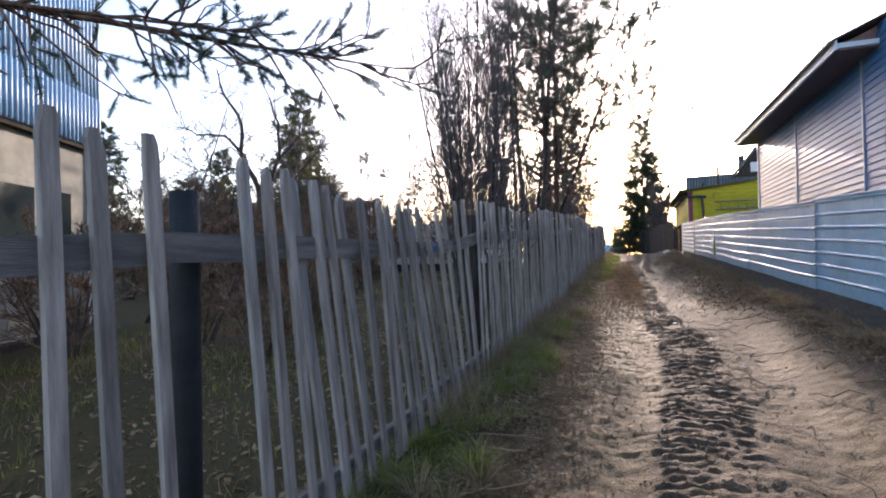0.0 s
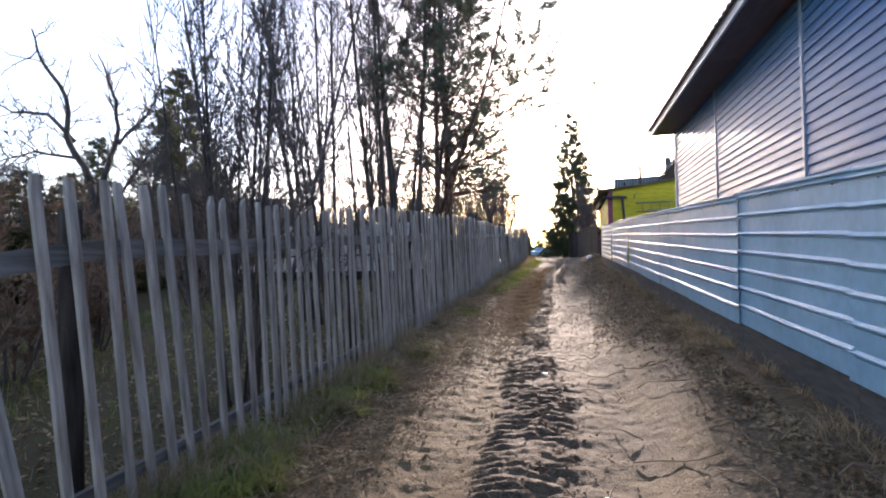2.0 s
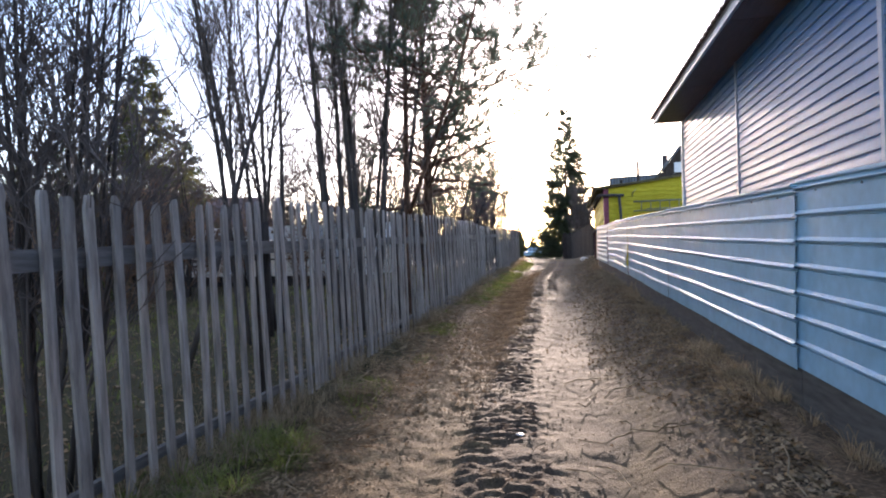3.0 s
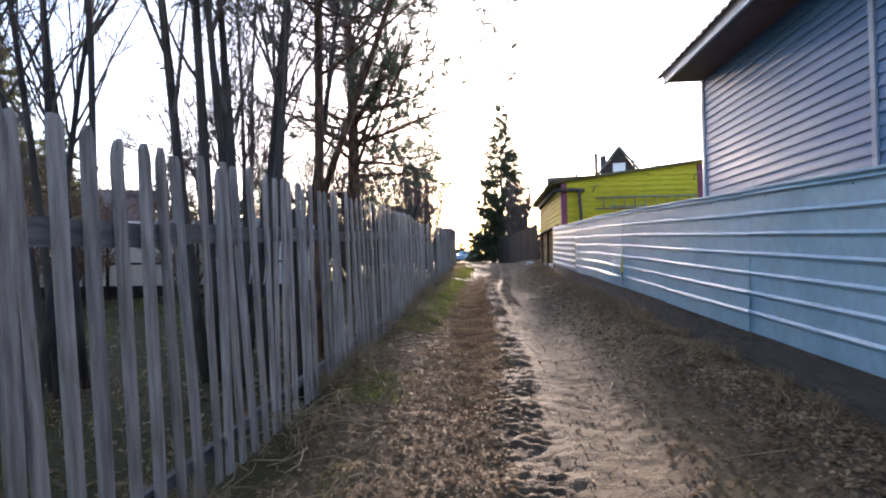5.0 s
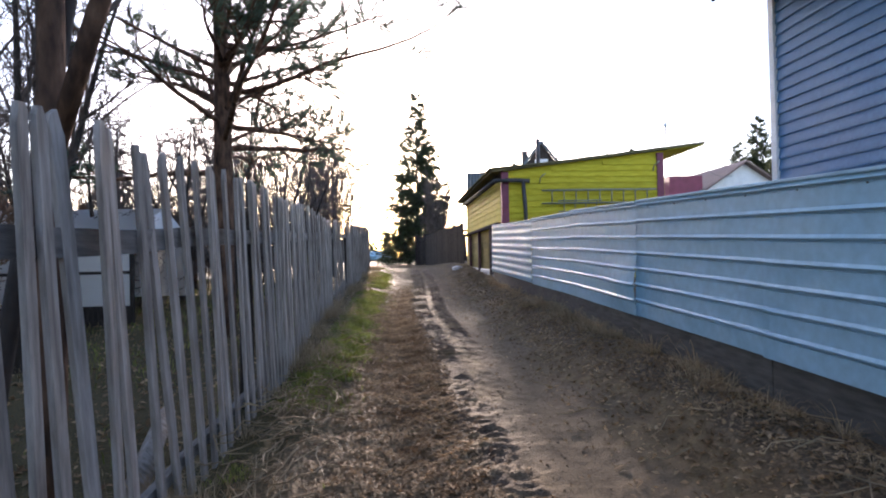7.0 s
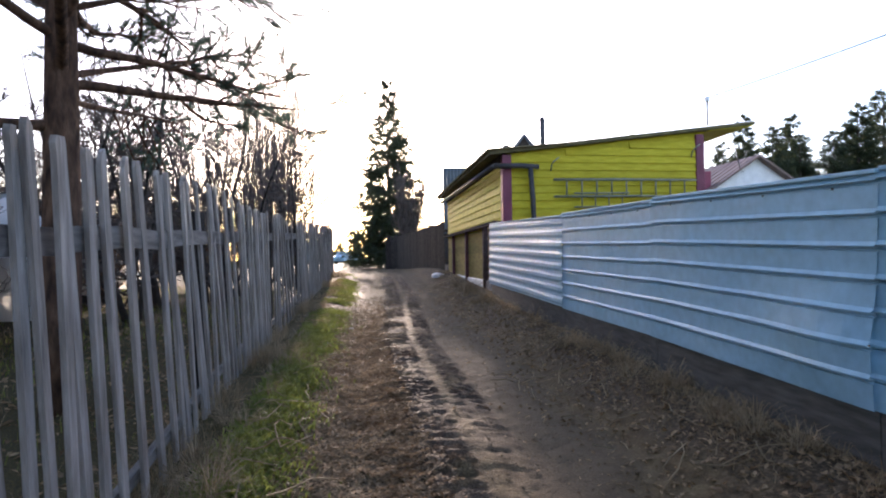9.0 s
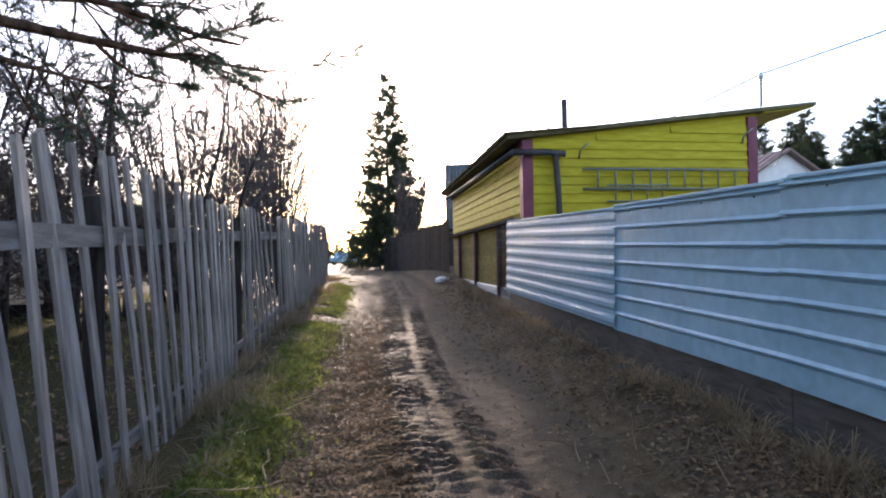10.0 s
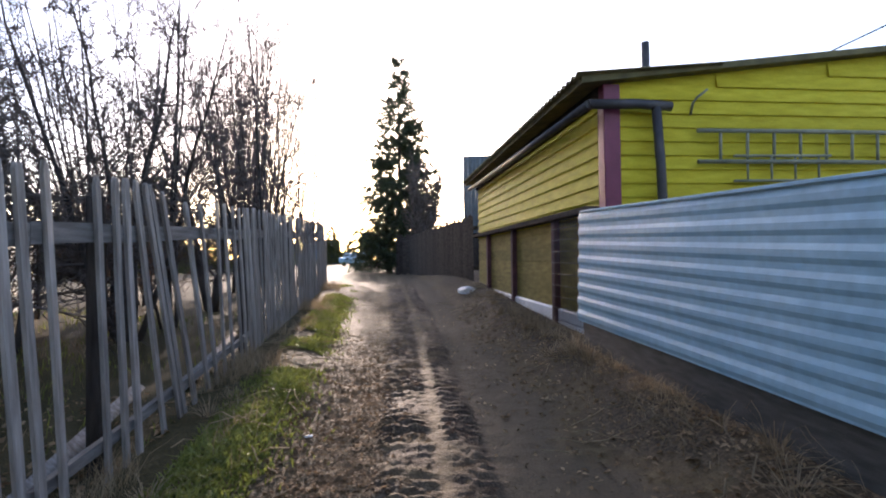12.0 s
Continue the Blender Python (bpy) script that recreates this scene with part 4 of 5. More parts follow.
# low bare fruit trees in the garden and the thicket at the end of the fence
APPLE = "gnarled bare apple tree in the garden"
for k, (x, y) in enumerate(((-4.2, 28.0), (-6.2, 27.0), (-5.2, 24.0), (-8.0, 30.0), (-3.5, 26.6), (-4.6, 25.9), (-6.8, 24.6), (-3.3, 29.4), (-4.3, 24.0), (-5.8, 22.2))):
    bare_tree((x, y), 131 + k, 4, 5.5, 0.06, 0.42, 16, 8, lean=(-0.16 if x > -4.7 else -0.06, 0), label=APPLE, crook=0.85, up=0.1, wide=1.15, start=0.12, fat=1.5)
for k in range(14):
    rr = random.Random(300 + k)
    bare_tree((-2.35 - rr.random() * 2.4, 26.6 + k * 0.9), 40 + k, 5, 5.7 + k * 0.17 + rr.random() * 0.8, 0.03, 0.2, 12, 7, fine=3, lean=(-0.05, 0), label="slender bare saplings growing in a thicket", start=0.1, up=0.18, wide=0.8, crook=0.42, name="sapling_clump", fat=0.9)
spruce((0.95, 49.6), 61, 12.4, 3.0, density=1.9)
bare_tree((1.9, 46.0), 62, 9, 5.6, 0.04, 0.16, 13, 8, label="bare upright shrub beside the spruce", start=0.15, up=0.4, wide=0.35, name="bare_shrub", fat=3.0)
# garden on the other side of the fence
left_spruce = spruce((-16.0, 23.5), 63, 9.6, 3.0, label="green spruce standing in the neighbouring garden", z=0.6, density=1.6, needle=OLIVE_NEEDLE)
crooked_tree((-12.1, 15.4), 64, "tall crooked bare fruit tree with a forked trunk")
bare_tree((-8.6, 7.6), 65, 1, 5.6, 0.05, 0.1, 9, 6, lean=(0.3, 0.25), label="thin leaning bare birch in the garden", crook=0.25, wide=0.6, start=0.4)
for k, (x, y, h) in enumerate(((-9.5, 9.5, 2.8), (-8.0, 11.5, 2.6), (-11, 15, 3.6), (-8.5, 16.5, 3.2), (-6.5, 19, 2.6), (-12.5, 18.5, 4.0), (-13, 11, 3.6), (-14, 21, 4.0), (-11.5, 22, 3.6), (-15, 15.5, 3.8), (-9.5, 19.5, 3.2), (-6.0, 23.0, 2.6), (-7.3, 13.4, 1.8), (-6.0, 6.2, 1.9), (-7.0, 5.0, 2.0), (-5.0, 7.6, 1.8), (-7.5, 8.8, 2.3), (-5.5, 9.2, 2.0), (-4.4, 5.6, 1.2), (-5.6, 26.4, 2.2), (-7.4, 28.2, 2.8), (-9.0, 25.2, 2.6), (-4.9, 30.5, 2.4), (-10.5, 31.0, 3.4), (-7.0, 33.0, 3.2))):
    bare_tree((x, y), 70 + k, 8, h, 0.02, 0.45, 9, 7, label="bushy bare garden shrub with brown twigs", start=0.1, up=0.15, wide=0.7, name="bare_shrub", fat=2.0, twig=HEDGE_TWIG)

for k, (x, y, h) in enumerate(((-9.2, 17.6, 5.6), (-12.6, 19.6, 6.4), (-7.6, 22.4, 5.6), (-15.2, 17.4, 6.0), (-13.0, 13.2, 5.0), (-17.0, 12.6, 6.2), (-11.2, 25.0, 6.6))):
    bare_tree((x, y), 170 + k, 4, h, 0.05, 0.36, 14, 9, label="old bare fruit tree with tangled brown twigs", crook=0.7, up=0.12, wide=0.95, start=0.12, fat=2.2)
for k, (x, y, h) in enumerate(((-24.0, 27.0, 8.0), (-26.5, 21.0, 8.6), (-21.5, 33.0, 8.6))):
    spruce((x, y), 180 + k, h, 2.6, label="distant spruce behind the gardens", z=0.6, density=1.1)


# ---- far trees ----
def place_z(x, y):
    return road_z(y) - 0.1


right_spruce = spruce((28.6, 52.6), 81, 11.5, 2.6, label="dark spruce standing behind the houses", density=1.9)
for k, (x, y, s) in enumerate(((33.5, 47.5, 0.95), (34, 41.5, 1.15), (38, 50, 1.1), (30.5, 58, 0.9), (42, 45, 1.2), (24, 66, 1.0), (36, 44, 0.85), (31, 50, 0.8), (27, 47, 0.62), (40, 55, 1.0), (24, 44, 0.72), (26.5, 46.5, 0.66), (29, 45, 0.72), (33, 53, 1.0))):
    m = Matrix.LocRotScale((x, y, road_z(y)), Euler((0, 0, k * 1.3)), None)
    c = copy_thing(right_spruce, m)
    c.scale = (s * 1.25, s * 1.25, s)
    tagged(c, group="spruces behind the houses")
tagged(right_spruce, group="spruces behind the houses")
for x, y, s in ((-7.5, 100, 0.6), (-3, 112, 0.55), (-11, 95, 0.5), (-15, 105, 0.7), (-5.2, 104, 0.42)):
    c = copy_thing(left_spruce, pose(x, y, road_z(80), 0, 0, x * 31))
    c.scale = (s * 1.3, s * 1.3, s)
    tagged(c, "distant dark spruce beyond the street", group="far spruces")
for x, y, s in ((-14.5, 14.5, 0.4), (-16.5, 17.0, 0.45), (-18, 20, 0.5), (-13.2, 17.3, 0.33)):
    c = copy_thing(left_spruce, pose(x, y, 0.4, 0, 0, x * 31))
    c.scale = (s * 1.6, s * 1.6, s)
    tagged(c, "low bushy green conifer in the neighbouring garden", group="garden conifers")
rr = random.Random(9)
for k in range(44):
    a = radians(10 + k * 1.75 + rr.uniform(-1, 1))
    d = rr.uniform(48, 80)
    c = copy_thing(left_spruce, pose(-math.sin(a) * d, math.cos(a) * d + 6, 0.7, 0, 0, rr.uniform(0, 360)))
    s = rr.uniform(0.4, 0.75)
    c.scale = (s * 1.5, s * 1.5, s)
    tagged(c, "distant dark spruce beyond the gardens", group="far spruces")


# ---- more buildings ----
def gabled(name, label, at, turn, size, eave, ridge, wall_mat, roof_mat, over=0.3, gable_mat=None):
    """A plain house: walls, gables at both ends, two roof slopes. size: along local x (ridge) and y."""
    house = empty(name, at)
    house.rotation_euler = (0, 0, radians(turn))
    tagged(house, label, "house")
    lx, ly = size[0] / 2, size[1] / 2
    part("wall", box_bm(-lx, lx, -ly, ly, -0.3, eave), wall_mat, house)
    for sx in (-1, 1):
        g = bmesh.new()
        a = [g.verts.new((sx * lx, yy, zz)) for yy, zz in ((-ly, eave), (ly, eave), (0, ridge))]
        b = [g.verts.new((sx * (lx - 0.1), yy, zz)) for yy, zz in ((-ly, eave), (ly, eave), (0, ridge))]
        g.faces.new(a)
        g.faces.new(b[::-1])
        for k in range(3):
            g.faces.new((a[k], b[k], b[(k + 1) % 3], a[(k + 1) % 3]))
        part("gable", g, gable_mat or wall_mat, house)
    slope = (ridge - eave) / ly
    for sy in (-1, 1):
        g = bmesh.new()
        pts = ((0, ridge), (sy * (ly + over), eave - over * slope))
        q = [(-lx - over, *pts[0]), (lx + over, *pts[0]), (lx + over, *pts[1]), (-lx - over, *pts[1])]
        lo = [g.verts.new(v) for v in q]
        hi = [g.verts.new((v[0], v[1], v[2] + 0.09)) for v in q]
        g.faces.new(lo)
        g.faces.new(hi[::-1])
        for k in range(4):
            g.faces.new((lo[k], hi[k], hi[(k + 1) % 4], lo[(k + 1) % 4]))
        part("roof_slope", g, roof_mat, house)
        bars = bmesh.new()
        nb = int(size[0] / 0.4)
        for k in range(nb):
            xx = -lx - over + (size[0] + 2 * over) * (k + 0.5) / nb
            tube_bm([(xx, pts[0][0], pts[0][1] + 0.09), (xx, pts[1][0], pts[1][1] + 0.09)], 0.03, 4, bars)
        part("roof_seam", bars, roof_mat, house)["kind"] = "stuff"
    return house


# the grey house past the yellow one, with a steep dormer
grey = gabled("grey_house", "old house with grey sheet roof beyond the yellow one", (10.73, 48.37, road_z(45)), -10, (12.4, 7), 4.6, 5.9, DARK_WOOD, GREY_ROOF, over=0.03)
part("upper_wall", box_bm(-6.2, 2.0, -3.6, -3.5, 2.0, 5.9), GREY_ROOF, grey, "grey corrugated sheet wall")
bm = bmesh.new()
for k in range(40):
    tube_bm([(-6.15 + k * 0.2, -3.62, 2.0), (-6.15 + k * 0.2, -3.62, 5.9)], 0.04, 5, bm)
part("corrugation", bm, GREY_ROOF, grey)["kind"] = "stuff"
g = bmesh.new()
tri = ((-2.9, 5.6), (0.1, 5.6), (-1.4, 7.6))
a = [g.verts.new((px, -3.7, pz)) for px, pz in tri]
b = [g.verts.new((px, 0.5, pz)) for px, pz in tri]
g.faces.new(a)
g.faces.new(b[::-1])
for k in range(3):
    g.faces.new((a[k], b[k], b[(k + 1) % 3], a[(k + 1) % 3]))
part("dormer", g, DARK_WOOD, grey, "steep boarded dormer gable")
for sx in (-1, 1):
    part("dormer_edge", tube_bm([(-1.4, -3.8, 7.7), (-1.4 + sx * 1.7, -3.8, 5.5)], 0.09, 6), GREY_ROOF, grey)
part("dormer_window", box_bm(-1.8, -1.0, -3.74, -3.69, 5.9, 6.6, 0.01), WHITE_TRIM, grey)
part("mast", tube_bm([(-0.5, -4.4, 4.5), (-0.5, -4.4, 7.75)], 0.05, 6), DARK_METAL, grey)
part("chimney", box_bm(-2.6, -2.2, -3.0, -2.6, 5.6, 7.3, 0.02), DARK_METAL, grey)

# small white-gabled house with a wine-red lean-to, among branches
white = gabled("white_gabled_house", "small white-gabled house with a brown roof", (14.2, 36.0, road_z(33)), 90, (6, 3.4), 3.1, 4.2, WHITE_TRIM, ROOF_BROWN)
part("lean_to", box_bm(-2.9, 2.9, 1.75, 3.2, -0.3, 3.7), PURPLE, white, "wine-red boarded lean-to")

gabled("log_house", "dark log cottage beyond the gardens", (-24, 37, 1.1), 20, (9, 6), 2.6, 4.9, DARK_WOOD, ROOF_BROWN)

# the blue house seen over the first slats of the fence
pale = empty("pale_blue_house", (-9.3, 7.35, -0.05))
pale.rotation_euler = (0, 0, radians(22))
tagged(pale, "old garden house with pale blue corrugated upper cladding", "house")
part("lower_wall", box_bm(-5.5, -0.15, -7.5, -0.15, 0.15, 3.65), OLIVE_WALL, pale)
part("base_beam", box_bm(-5.5, 0.0, -7.6, 0.0, -0.15, 0.3, 0.02), DARK_WOOD, pale, "dark base beam")
part("upper_wall", box_bm(-5.6, -0.02, -7.6, -0.02, 3.6, 6.6), PALE_BLUE, pale)
bm = bmesh.new()
for k in range(70):
    yy = -7.55 + k * 0.108
    tube_bm([(-0.02, yy, 3.55), (-0.02, yy, 4.45)], 0.036, 6, bm)
    tube_bm([(-0.035, yy, 4.43), (-0.035, yy, 6.6)], 0.036, 6, bm)
part("corrugation", bm, PALE_BLUE, pale)["kind"] = "stuff"
# added dark strip standing in for the shade below the upper cladding
part("eave_shadow_board", box_bm(-0.2, -0.03, -7.6, -0.03, 3.47, 3.55), DARK_WOOD, pale)
part("corner_board", box_bm(-0.24, -0.1, -0.24, -0.1, 0.3, 3.47, 0.01), WHITE_TRIM, pale, "white corner board")
win = part("window_frame", box_bm(-0.16, -0.09, -2.6, -0.7, 1.15, 2.75, 0.01), OLIVE_WALL, pale)
glass = bpy.data.materials.new("window_glass")
glass.use_nodes = True
gb = glass.node_tree.nodes["Principled BSDF"]
gb.inputs["Base Color"].default_value = (0.03, 0.04, 0.04, 1)
gb.inputs["Roughness"].default_value = 0.05
for a in (-2.48, -1.6):
    part("pane", box_bm(-0.09, -0.082, a, a + 0.8, 1.27, 2.63), glass, win)


# ---- polythene greenhouse across the garden ----
film = bpy.data.materials.new("milky_greenhouse_film")
film.use_nodes = True
fn, fl = film.node_tree.nodes, film.node_tree.links
fb = fn["Principled BSDF"]
fb.inputs["Base Color"].default_value = (0.8, 0.8, 0.78, 1)
fb.inputs["Roughness"].default_value = 0.4
tr = fn.new("ShaderNodeBsdfTranslucent")
tr.inputs["Color"].default_value = (0.85, 0.84, 0.8, 1)
mx = fn.new("ShaderNodeMixShader")
mx.inputs[0].default_value = 0.8
fl.new(fb.outputs[0], mx.inputs[1])
fl.new(tr.outputs[0], mx.inputs[2])
fl.new(mx.outputs[0], fn["Material Output"].inputs["Surface"])


def greenhouse(at, length, height, label):
    thing = empty("greenhouse", at)
    tagged(thing, label, "greenhouse")
    n = int(length / 1.1)
    for k in range(n + 1):
        x = -length / 2 + length * k / n
        part("upright", box_bm(x - 0.03, x + 0.03, -0.06, -0.015, -0.1, height), DARK_WOOD, thing)
        part("upright", box_bm(x - 0.03, x + 0.03, 2.415, 2.46, -0.1, height), DARK_WOOD, thing)
    for k in range(n):
        x = -length / 2 + length * k / n
        part("pane", box_bm(x, x + length / n, -0.012, -0.004, 0.25, height), film, thing)
        part("pane", box_bm(x, x + length / n, 2.4, 2.408, 0.25, height), film, thing)
        g = bmesh.new()
        q = [g.verts.new(v) for v in ((x, -0.1, height + 0.01), (x + length / n, -0.1, height + 0.01), (x + length / n, 1.2, height + 0.55), (x, 1.2, height + 0.55))]
        g.faces.new(q)
        part("roof_pane", g, film, thing)
        g = bmesh.new()
        q = [g.verts.new(v) for v in ((x, 2.5, height + 0.01), (x + length / n, 2.5, height + 0.01), (x + length / n, 1.2, height + 0.55), (x, 1.2, height + 0.55))]
        g.faces.new(q)
        part("roof_pane", g, film, thing)
    part("base_board", box_bm(-length / 2, length / 2, -0.03, 0.0, -0.1, 0.25), DARK_WOOD, thing)
    part("mid_bar", box_bm(-length / 2, length / 2, -0.05, -0.013, height * 0.55, height * 0.55 + 0.05), DARK_WOOD, thing)


greenhouse((-10.5, 26.5, road_z(26)), 9, 1.5, "low greenhouse of milky film on dark wooden bars")
greenhouse((-8.2, 20.5, road_z(20) + 0.1), 7, 1.4, "small film-covered cold frame on wooden bars")


# ---- dark plank fence and far end of the lane ----
plank_me = board_mesh("plank", 1.9, 0.16, DARK_WOOD, 0.02)
dark_fence = empty("plank_fence", (2.2, 32, road_z(32)))
tagged(dark_fence, "dark old vertical plank fence past the yellow house", "fence")
rr = random.Random(5)
for k in range(78):
    y = 32.0 + k * 0.165
    piece("plank", plank_me, pose(2.12 - 2.2 - 0.012 * k, y - 32, road_z(y) - road_z(32) + rr.uniform(-0.1, 0.05) - 0.05, 90 + rr.gauss(0, 1.2), 0, 0) @ Matrix.Translation((0, 0, -0.16)), dark_fence)
for z in (0.5, 1.5):
    part("rail", box_bm(-0.02, 0.04, 0, 12.8, z, z + 0.09), DARK_WOOD, dark_fence).matrix_basis = pose(0, 0, 0, 0.7, 0, 4.2)
end_fence = empty("plank_fence", (2.6, 45.2, road_z(45)))
tagged(end_fence, "grey plank fence closing the far end of the lane", "fence")
for k in range(24):
    piece("plank", plank_me, pose(-1.9 + k * 0.165, 0, rr.uniform(-0.1, 0.1), 90 + rr.gauss(0, 1), 0, 90) @ Matrix.Translation((0, 0, -0.16)), end_fence)
part("rail", box_bm(-1.9, 2.1, 0.0, 0.05, 1.3, 1.4), DARK_WOOD, end_fence)


def car(at, turn):
    thing = empty("car", at)
    thing.rotation_euler = (0, 0, radians(turn))
    tagged(thing, "small pale blue parked car far down the street", "car")
    body = bmesh.new()
    side = ((-2.0, 0.35), (-2.05, 0.75), (-1.9, 0.9), (-1.3, 0.95), (-0.8, 1.4), (0.6, 1.42), (1.1, 1.0), (1.9, 0.85), (2.05, 0.65), (2.0, 0.35))
    a = [body.verts.new((px, -0.8, pz)) for px, pz in side]
    b = [body.verts.new((px, 0.8, pz)) for px, pz in side]
    body.faces.new(a)
    body.faces.new(b[::-1])
    n = len(side)
    for k in range(n):
        body.faces.new((a[k], b[k], b[(k + 1) % n], a[(k + 1) % n]))
    part("body", body, BLUE_SHEET, thing)
    for x in (-1.25, 1.25):
        for y in (-0.78, 0.6):
            part("wheel", tube_bm([(x, y, 0.3), (x, y + 0.18, 0.3)], 0.3, 14), TARRED, thing)
    part("windscreen", box_bm(-0.9, 0.7, -0.815, -0.805, 1.0, 1.32, 0.0), glass, thing)
    part("windscreen", box_bm(-0.9, 0.7, 0.805, 0.815, 1.0, 1.32, 0.0), glass, thing)


car((-3.0, 78, road_z(78)), 60)
far_house = gabled("far_house", "small pale house far down the street", (-9.2, 105, road_z(70)), 10, (4, 4), 2.4, 3.6, PALE_BLUE, GREY_ROOF)


# ---- roof mast and wires ----
mast = empty("roof_mast", (6.3, 24.15, 4.45))
tagged(mast, "thin roof mast carrying overhead wires", "mast")
part("pole", tube_bm([(0, 0, 0), (0.01, 0, 0.5)], 0.018, 8), DARK_METAL, mast)
part("insulator", tube_bm([(0.01, 0, 0.46), (0.01, 0, 0.5), (0.01, 0, 0.56), (0.01, 0, 0.58)], [0.02, 0.045, 0.04, 0.015], 10), WHITE_TRIM, mast)


def wire(a, b, sag):
    bm = tube_bm([Vector(a).lerp(Vector(b), k / 14) - Vector((0, 0, sag * 4 * (k / 14) * (1 - k / 14))) for k in range(15)], 0.011, 5)
    ob = part("wire", bm, DARK_METAL)
    tagged(ob, "thin dark overhead wire from the roof mast", "wire")


wire((6.31, 24.15, 5.0), (12.0, 19.1, 6.9), 0.12)
wire((6.31, 24.15, 5.0), (4.4, 31, 4.35), 0.1)
wire((7.2, 24.6, 4.2), (14.5, 34.0, 5.2), 0.25)


# ---- litter and oddments ----
def scrap(name, label, at, size, mat, seed):
    rng = random.Random(seed)
    bm = bmesh.new()
    bmesh.ops.create_icosphere(bm, subdivisions=2, radius=1)
    for v in bm.verts:
        k = 1 + 0.35 * noise.noise(v.co * 1.7 + Vector((seed, 0, 0))) + 0.15 * rng.uniform(-1, 1)
        v.co = Vector((v.co.x * size[0] * k, v.co.y * size[1] * k, max(-0.15, v.co.z) * size[2] * k))
    ob = part(name, bm, mat)
    ob.location = (at[0], at[1], ground_z(*at) + size[2] * 0.1)
    tagged(ob, label, "litter")


scrap("plastic_bag", "crumpled white plastic bag lying on the bank", (1.65, 30.2), (0.2, 0.28, 0.13), WHITE_TRIM, 3)
for k, (x, y) in enumerate(((1.02, 6.2), (-0.62, 22.8), (-0.9, 21.6), (-1.15, 24.6), (0.55, 8.7))):
    scrap("scrap_paper", "small white scrap of litter on the dirt", (x, y), (0.032, 0.024, 0.009), WHITE_TRIM, 10 + k)
CLOTH = material("faded_blue_cloth", [(0.03, 0.07, 0.15), (0.07, 0.15, 0.3)], 8, 0.85, bump=0.4)
rag_rows = []
for i in range(9):
    y = 3.62 + i * 0.035
    rag_rows.append(((-1.48 + 0.006 * math.sin(i * 1.7), y, road_z(y) + 1.33 + 0.01 * math.sin(i * 1.1)), 0.05 + 0.008 * math.sin(i * 2.3)))
rag = tube_bm([r[0] for r in rag_rows], [r[1] for r in rag_rows], 10)
rag_thing = part("blue_rag", rag, CLOTH)
tagged(rag_thing, "faded blue rag wound round the fence rail", "rag")
for k, (x, y, sx) in enumerate(((1.9, 20.3, 0.08),)):
    scrap("stone", "grey stone half buried in the bank", (x, y), (sx, sx * 1.4, sx * 0.6), PLINTH, 20 + k)
for a, b in (((-1.75, 14.3), (-1.95, 15.2)), ((-1.85, 21.2), (-2.0, 23.4)), ((-1.9, 24.0), (-1.85, 25.6))):
    bm = bmesh.new()
    va, vb = Vector((*a, ground_z(*a) + 0.04)), Vector((*b, ground_z(*b) + 0.2))
    tube_bm([va, va.lerp(vb, 0.5), vb], [0.07, 0.066, 0.06], 4, bm)
    tagged(part("fallen_board", bm, PICKET), "grey fallen board lying behind the fence", "board")


# ---- grass, leaves, twigs ----
def blades(name, label, mat, rng, count, where, height, width, lean=0.35, kind_category="grass"):
    verts, faces = [], []
    for _ in range(count):
        x, y = where(rng)
        z = ground_z(x, y) - 0.01
        h = height * rng.uniform(0.45, 1.15)
        a = rng.uniform(0, 6.28)
        w = Vector((math.cos(a), math.sin(a), 0)) * width * rng.uniform(0.6, 1.2)
        b = rng.uniform(0, 6.28)
        tip = Vector((math.cos(b), math.sin(b), 0)) * h * rng.uniform(0.1, 1.6) * lean
        p = Vector((x, y, z))
        mid = p + tip * 0.35 + Vector((0, 0, h * 0.62))
        end = p + tip + Vector((0, 0, h * (1 - 0.25 * lean * rng.random())))
        k = len(verts)
        verts += [p - w, p + w, mid - w * 0.7, mid + w * 0.7, end]
        faces += [(k, k + 1, k + 3, k + 2), (k + 2, k + 3, k + 4)]
    ob = pydata(name, verts, faces, mat)
    tagged(ob, label, kind_category, kind="stuff")


def verge(lo, hi, y0, y1, patchy, thick=-0.12):
    def pick(rng):
        while True:
            x, y = lo + (hi - lo) * (1 - (1 - rng.random()) ** 0.6) + (abs(rng.gauss(0, 0.14)) if hi > -1.5 else 0), rng.uniform(y0, y1)
            if noise.noise((x * 1.1, y * 0.9, patchy)) > thick:
                return x, y
    return pick


gr = random.Random(77)
blades("verge_grass", "fresh green grass and moss along the verge", GREEN_GRASS, gr, 20000, verge(-1.4, -0.9, 1.0, 34, 3.0, 0.05), 0.062, 0.0035, 0.6)
blades("verge_clover", "low broad green weeds on the verge", GREEN_GRASS, gr, 34000, verge(-1.35, -0.9, 16.5, 31, 8.0, -0.18), 0.065, 0.009, 0.9)
blades("dry_grass", "dry straw tufts along the foot of the pickets", DRY_GRASS, gr, 12000, verge(-1.75, -1.2, 0.6, 34, 5.0), 0.24, 0.0022, 0.9)
blades("garden_grass", "patchy dull green garden grass behind the fence", GREEN_GRASS, gr, 15000, verge(-8.0, -1.55, 0.0, 30, 12.0), 0.12, 0.005, 0.5)
blades("garden_straw", "dry straw among the garden grass", DRY_GRASS, gr, 12000, verge(-9.0, -1.6, 0.0, 30, 15.0), 0.16, 0.003, 0.9)


